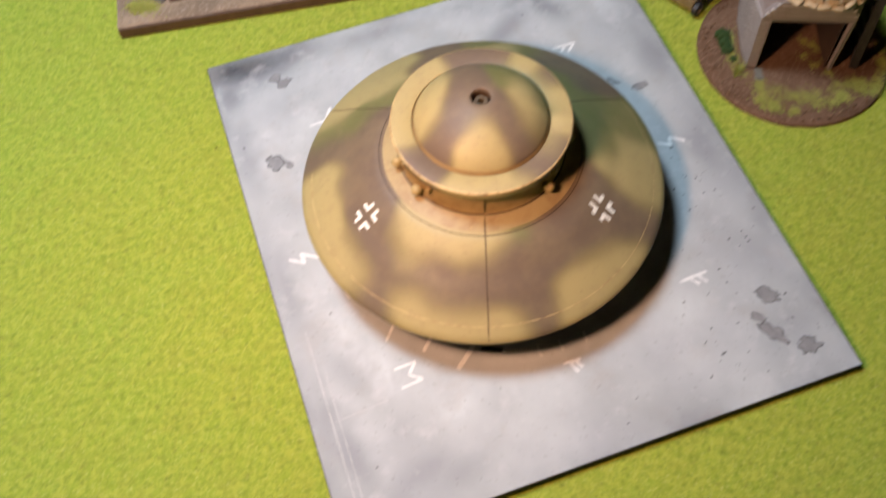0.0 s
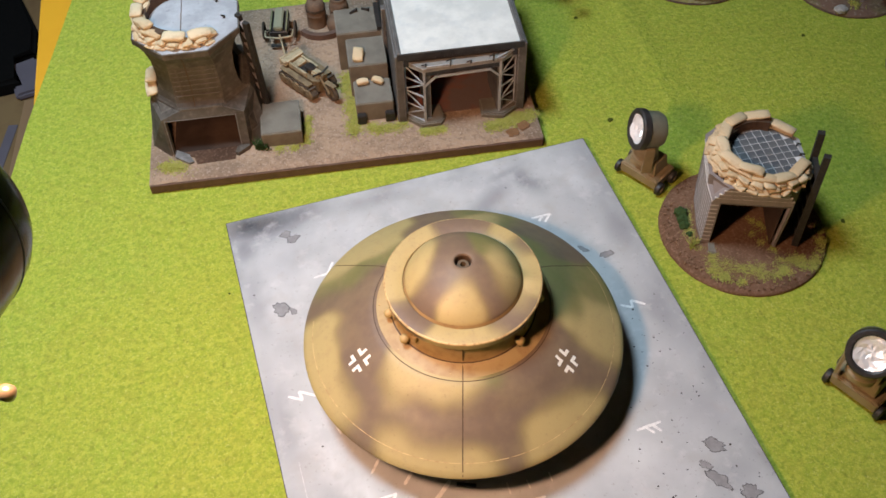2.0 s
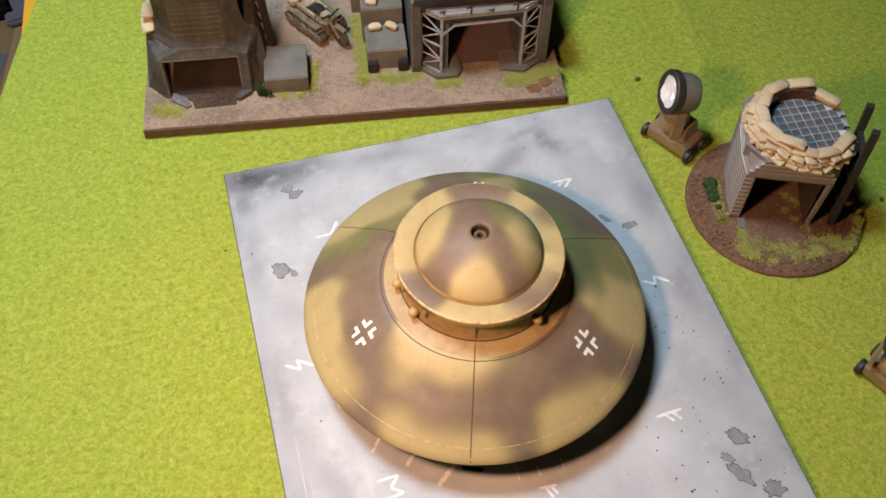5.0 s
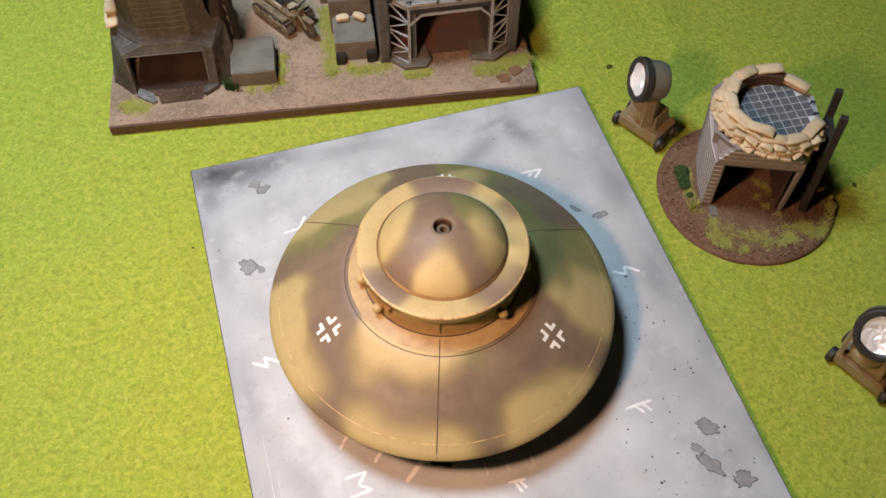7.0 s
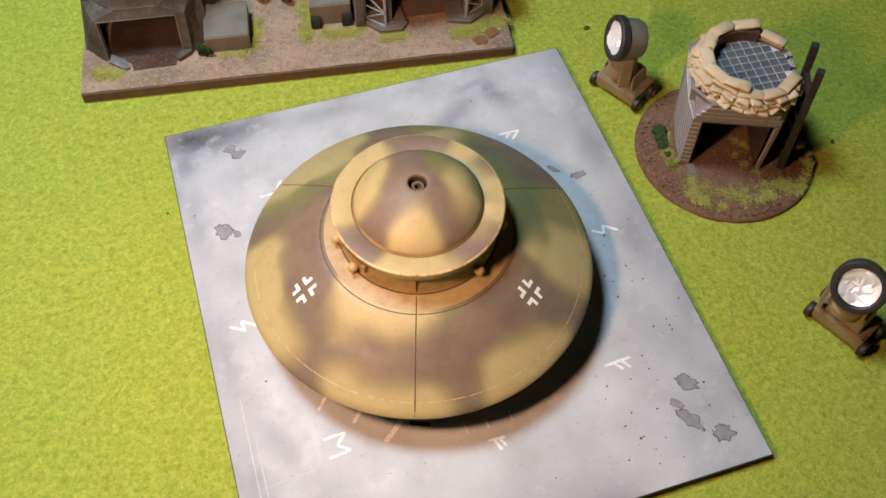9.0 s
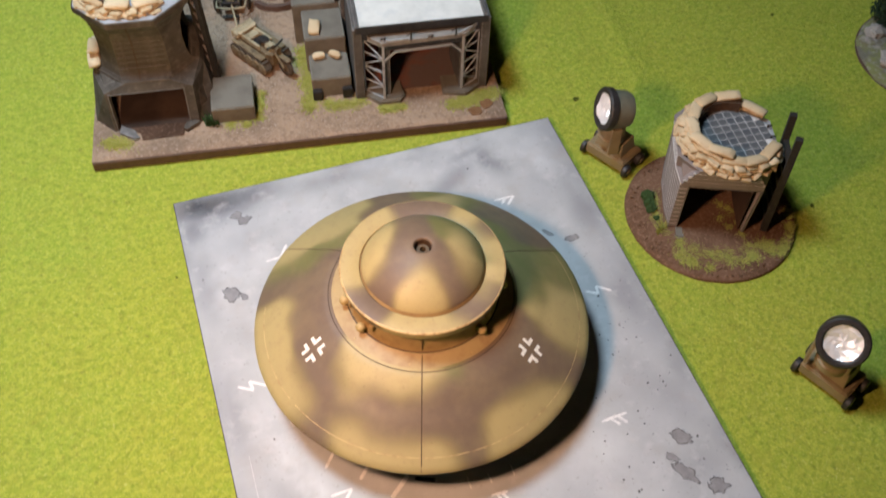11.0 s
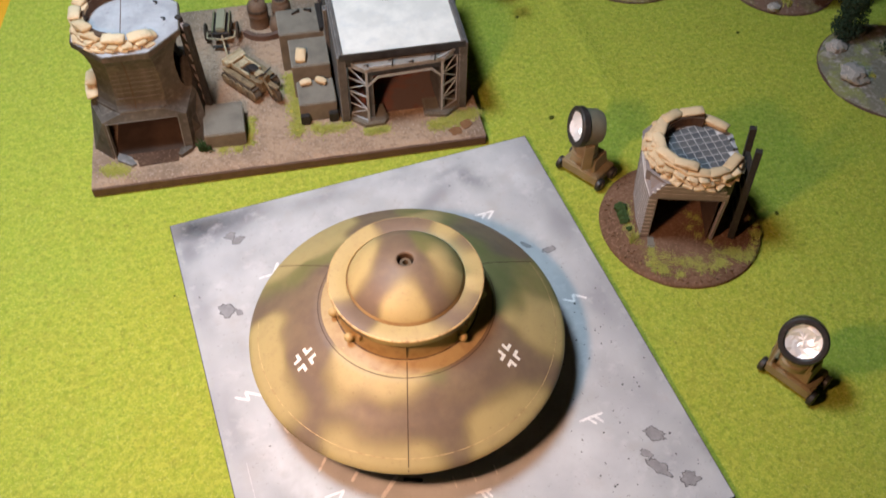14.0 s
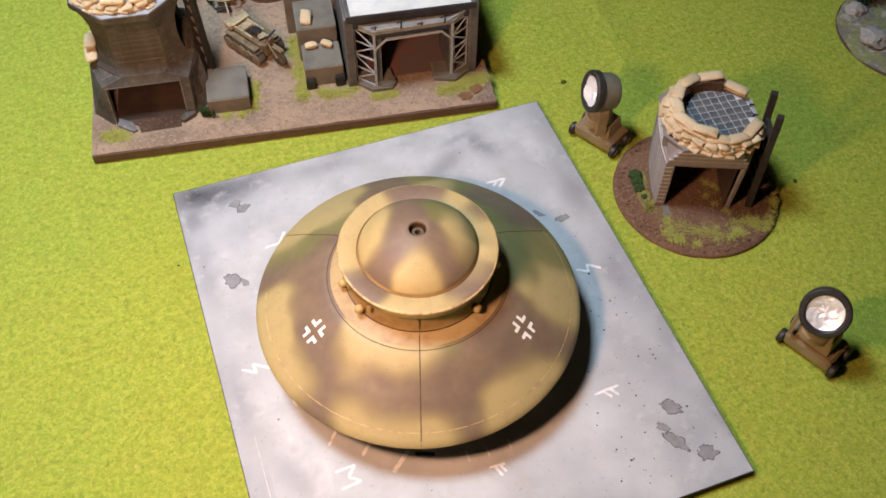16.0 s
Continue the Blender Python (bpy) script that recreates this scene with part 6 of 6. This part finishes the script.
def scenic_base(x, y, r, seed, label, squash=1.0, cover="rocky_base"):
    ob = thing("scenic_base", label, "base", place(x, y, 0), "scenic bases")
    bm = bmesh.new()
    n = 56
    rings = []
    for k, (f, z) in enumerate(((1.0, 0.0), (1.0, 0.15), (0.96, 0.3), (0.6, 0.38), (0.0, 0.42))):
        rings.append([bm.verts.new((r * f * math.cos(6.2832 * i / n) * (1 + 0.05 * noise.noise(Vector((3 * math.cos(6.2832 * i / n), 3 * math.sin(6.2832 * i / n), seed)))),
                                    squash * r * f * math.sin(6.2832 * i / n) * (1 + 0.05 * noise.noise(Vector((3 * math.cos(6.2832 * i / n), 3 * math.sin(6.2832 * i / n), seed)))), z)) for i in range(n)] if f else [bm.verts.new((0, 0, z))])
    for a, b in zip(rings, rings[1:]):
        for i in range(n):
            j = (i + 1) % n
            bm.faces.new((a[i], a[j], b[j], b[i]) if len(b) > 1 else (a[i], a[j], b[0]))
    bm.faces.new(rings[0][::-1])
    part("disc", bm, cover, ob, smooth=45)
    part("rim", lathem([(r * 0.985, 0.01), (r * 0.985, 0.10), (r * 0.9, 0.10)], n=48, closed=False, m=Matrix.Diagonal((1.035, squash * 1.035, 1, 1))), "board", ob, "dark painted rim")
    rnd = random.Random(seed)
    spots = [(rnd.uniform(-0.7, 0.7) * r, rnd.uniform(-0.7, 0.5) * r * squash, rnd.uniform(0.3, 0.6), 0.33) for _ in range(14)]
    part("grass_tuft", blades(spots, 0.35, rnd, per=50, wide=0.06), "tuft", ob, "sparse grass", kind="stuff")
    return ob


def boulder(x, y, size, seed, flat=0.6, ground=0.3):
    bm = bmesh.new()
    bmesh.ops.create_icosphere(bm, subdivisions=3, radius=size)
    for v in bm.verts:
        q = v.co / size
        v.co *= 1 + 0.42 * noise.noise(q * 1.3 + Vector((seed * 3.7, 0, 0))) + 0.22 * noise.noise(q * 3.1 + Vector((0, seed * 2.3, 0)))
        v.co.z *= flat
    tagged(part("boulder", bm, "rock", smooth=25, at=place(x, y, ground + size * flat * 0.55)), "pale grey model boulder on a scenic base", "rock", "boulders")


scenic_base(16.5, 40.5, 6.0, 1, "rocky grey-green scenic base with trees", 0.85)
scenic_base(30.6, 34.4, 5.4, 2, "oval olive-green earth scenic base with trees", 1.0, "olive_earth")
scenic_base(42.3, 27.8, 4.7, 3, "oval red-brown earth scenic base with trees", 1.0, "leaf_litter")
scenic_base(44.3, 14.6, 5.7, 4, "round rocky scenic base")
# third tree: unseen tall crown, added to shade the mat by the boulder
for k, (x, y, h, w) in enumerate(((13.2, 38.0, 3.2, 3.4), (16.0, 37.6, 2.8, 3.2), (16.6, 37.6, 10.0, 7.5), (19.8, 42.6, 6.5, 3.4), (32.0, 32.4, 5.6, 3.4), (30.3, 30.6, 2.2, 1.5), (33.6, 33.4, 5.0, 3.0), (27.6, 37.6, 6.5, 3.4), (30.6, 36.6, 6.5, 3.4),
                                  (38.2, 29.6, 6.0, 3.4), (40.2, 27.6, 5.5, 3.6), (42.6, 26.2, 5.6, 3.6), (44.8, 27.4, 6.2, 3.4), (41.8, 30.2, 7.0, 3.6), (49.6, 21.0, 5.5, 3.2), (23.6, 43.6, 7.0, 3.4), (36.0, 37.0, 7.0, 3.6), (46.0, 31.5, 7.0, 3.4), (51.5, 25.5, 7.0, 3.4))):
    bush_tree(x, y, h * 1.25, w, 40 + k, 0.35 if k in (0, 1, 2, 4, 5, 6, 7, 8, 9, 10, 11, 12, 13) else 0.0)
for k, (x, y, h, w) in enumerate(((27.3, 32.2, 8.0, 1.5), (42.9, 19.3, 10.5, 1.35), (45.8, 15.6, 9.0, 1.9), (11.2, 41.5, 10.0, 1.9), (35.0, 31.6, 8.0, 1.6), (46.5, 24.0, 9.0, 1.7))):
    fir(x, y, h, w, 70 + k, 0.35 if k < 4 else 0.0)
for k, (x, y, s) in enumerate(((40.7, 14.6, 1.1), (43.2, 11.4, 0.6), (41.4, 18.2, 0.75), (46.2, 12.6, 0.8), (26.6, 33.6, 0.7), (26.9, 31.9, 0.35), (20.2, 36.7, 1.0), (39.4, 24.4, 0.5), (28.8, 29.9, 0.4))):
    boulder(x, y, s, k)
# ---- spray can on a white lid ----
lid = thing("white_lid", "flat white ridged plastic lid lying on the mat", "lid", place(-14.2, 51.6, 0))
part("disc", lathem([(0, 0), (5.1, 0), (5.2, 0.12), (5.15, 0.28), (4.9, 0.3), (4.85, 0.24), (4.6, 0.24), (4.55, 0.3), (4.3, 0.3), (4.25, 0.24), (4.0, 0.24), (3.95, 0.32), (0, 0.32)], n=72), "plate", lid, smooth=30)
can = thing("spray_can", "white printed spray can standing on a white lid", "can", place(-14.2, 51.4, 0.32))
R = 3.25
part("body", lathem([(0, 0), (R - 0.25, 0), (R, 0.15), (R, 15.0), (R - 0.3, 15.4), (R - 0.9, 16.0), (0, 16.2)], n=64), "can_paint", can, smooth=40)
part("base_rim", lathem([(R, 0.05), (R + 0.08, 0.12), (R + 0.08, 0.3), (R, 0.36)], n=64, closed=False), "steel", can, smooth=40)
part("cap", lathem([(2.2, 16.0), (2.2, 19.5), (1.9, 20.0), (0, 20.0)], n=48), "plate", can, smooth=40)


def on_can(name, az0, az1, z0, z1, material, label, off=0.015):
    bm = bmesh.new()
    cols = []
    for k in range(9):
        a = radians(az0 + (az1 - az0) * k / 8)
        cols.append([bm.verts.new(((R + off) * math.cos(a), (R + off) * math.sin(a), z)) for z in (z0, z1)])
    for p, q in zip(cols, cols[1:]):
        bm.faces.new((p[0], q[0], q[1], p[1]))
    part(name, bm, material, can, label)


for k in range(11):
    on_can("barcode_bar", -72 + 3.0 * k, -72 + 3.0 * k + (2.2 if k % 3 else 1.2), 1.6, 4.0, "ink_green", "printed bar")
bm = bmesh.new()
cols = []
for k in range(21):
    # a round patch that follows the can's side
    q = -1 + 2 * k / 20
    a, high = radians(-100) + 0.26 * q, 0.85 * math.sqrt(max(0.0, 1 - q * q)) + 0.01
    cols.append([bm.verts.new(((R + 0.02) * math.cos(a), (R + 0.02) * math.sin(a), 2.3 + z)) for z in (-high, high)])
for p, q in zip(cols, cols[1:]):
    bm.faces.new((p[0], q[0], q[1], p[1]))
part("yellow_dot", bm, "yellow_dot", can, "mustard yellow printed dot")
for k, (a0, a1, z) in enumerate(((-150, -122, 6.4), (-150, -126, 5.8), (-148, -120, 5.2), (-150, -130, 4.6), (-70, -52, 5.6), (-68, -48, 5.0), (-136, -128, 3.3), (-126, -120, 3.3))):
    on_can("print_line", a0, a1, z, z + (0.28 if k < 6 else 0.8), "ink", "small printed line")

# ---- desk lamp ----
desk_lamp = thing("desk_lamp", "small black desk lamp with a rounded shade, lit", "lamp", place(0, 0, 0))
SHADE = Matrix.Translation(LAMP_RIM) @ LAMP_AIM.to_track_quat("Z", "Y").to_matrix().to_4x4() @ Matrix.Diagonal((0.81, 0.81, 1.05, 1))
part("shade", lathem([(0, -7.5), (1.2, -7.4), (2.2, -6.6), (2.9, -5.0), (3.2, -3.0), (3.32, -1.8), (3.33, -1.0), (3.26, -0.45), (3.1, -0.1), (2.92, 0.12), (2.84, 0.1), (2.95, -0.4), (3.0, -1.2), (2.8, -2.4), (2.3, -3.4), (1.5, -4.2), (0, -4.4)], n=64, closed=False, m=SHADE), "black_gloss", desk_lamp, "glossy black rounded shade", smooth=25)
# seam ring in a paler colour that draws the highlight along it
part("rim_seam", lathem([(3.32, -1.05), (3.345, -1.03), (3.343, -0.98), (3.315, -0.95)], n=64, closed=False, m=SHADE), "gunmetal", desk_lamp, "thin seam behind the rim, paler for its highlight", smooth=25)
part("bulb", lathem([(1.85, -1.6), (1.85, -1.3), (1.2, -1.0), (0, -0.95)], n=32, m=SHADE), "bulb", desk_lamp, "glowing lamp disc", smooth=60)
part("socket", lathem([(0, -4.6), (1.3, -4.2), (1.85, -1.6), (0, -1.6)], n=32, m=SHADE), "white_inner", desk_lamp, smooth=40)
stem = part("switch_stem", rod(bmesh.new(), (-21.4, -10.2, 28.0), (-18.75, -11.5, 27.5), 0.15, 12), "stem", desk_lamp, "brown metal rod")
part("switch_knob", lathem([(0, -0.27), (0.19, -0.2), (0.27, 0), (0.19, 0.2), (0, 0.27)], n=16, at=(-18.7, -11.5, 27.5)), "brass", stem, "brass knob", smooth=60)
part("holder", rod(bmesh.new(), (-21.4, -10.2, 28.0), SHADE @ Vector((0, 0, -4.0)), 0.18, 8), "stem", desk_lamp)
bm = rod(bmesh.new(), SHADE @ Vector((0, 0, -7.2)), (-32, -24, 33), 0.45, 12)
rod(bm, (-32, -24, 33), (-34, -46, 1.0), 0.5, 12)
part("arm", bm, "black_gloss", desk_lamp, smooth=40)
part("lamp_base", lathem([(0, 0), (7, 0), (7, 0.8), (6.2, 1.4), (0, 1.6)], n=48, at=(-34, -46, 0)), "black_gloss", desk_lamp, smooth=40)

# ---- beside the table ----
carton = thing("cardboard_box", "large brown cardboard box beside the table", "box", place(0, 0, 0))
part("box", boxm(-78, -30.0, 51, 135, -75, -28.4, 0.5), "carton", carton)
part("tape", prism(bmesh.new(), [(-36.9, 66.6), (-35.8, 66.4), (-39.4, 53.5), (-40.6, 53.5)], -28.4, -28.3), "grey_cloth", carton, "blue-grey tape")
part("flap", prism(bmesh.new(), [(-34.8, 70.2), (-31.0, 70.2), (-33.5, 51.2), (-38.2, 51.2)], -28.4, -28.0), "floor", carton, "lighter brown flap")
bag = thing("black_bag", "black cloth bag lying on a cardboard box", "bag", place(0, 0, 0))
bm = prism(bmesh.new(), [(-70, 72), (-39.2, 72.2), (-34.8, 72.4), (-36.0, 77.6), (-32.8, 77.2), (-32.5, 82.4), (-36.3, 98.9), (-40, 112), (-70, 112)], -28.4, -26.4)
bmesh.ops.bevel(bm, geom=[e for e in bm.edges if all(v.co.z > -27 for v in e.verts)], offset=0.5, segments=3, affect="EDGES")
part("bag_body", bm, "black_cloth", bag, smooth=40)
part("strap", bar(bmesh.new(), (-60, 80, -26.3), (-42, 95, -26.3), 3, 0.5), "black_cloth", bag)
cloth = thing("grey_cloth", "small folded lavender-grey cloth on a cardboard box", "cloth", place(-33.9, 74.2, -28.4, 0, 0, 8))
part("fold", rough_up(boxm(-2.2, 1.4, -3.4, 3.0, 0, 1.0, 0.3, cuts=2), 0.2, 0.4), "grey_cloth", cloth, smooth=50)
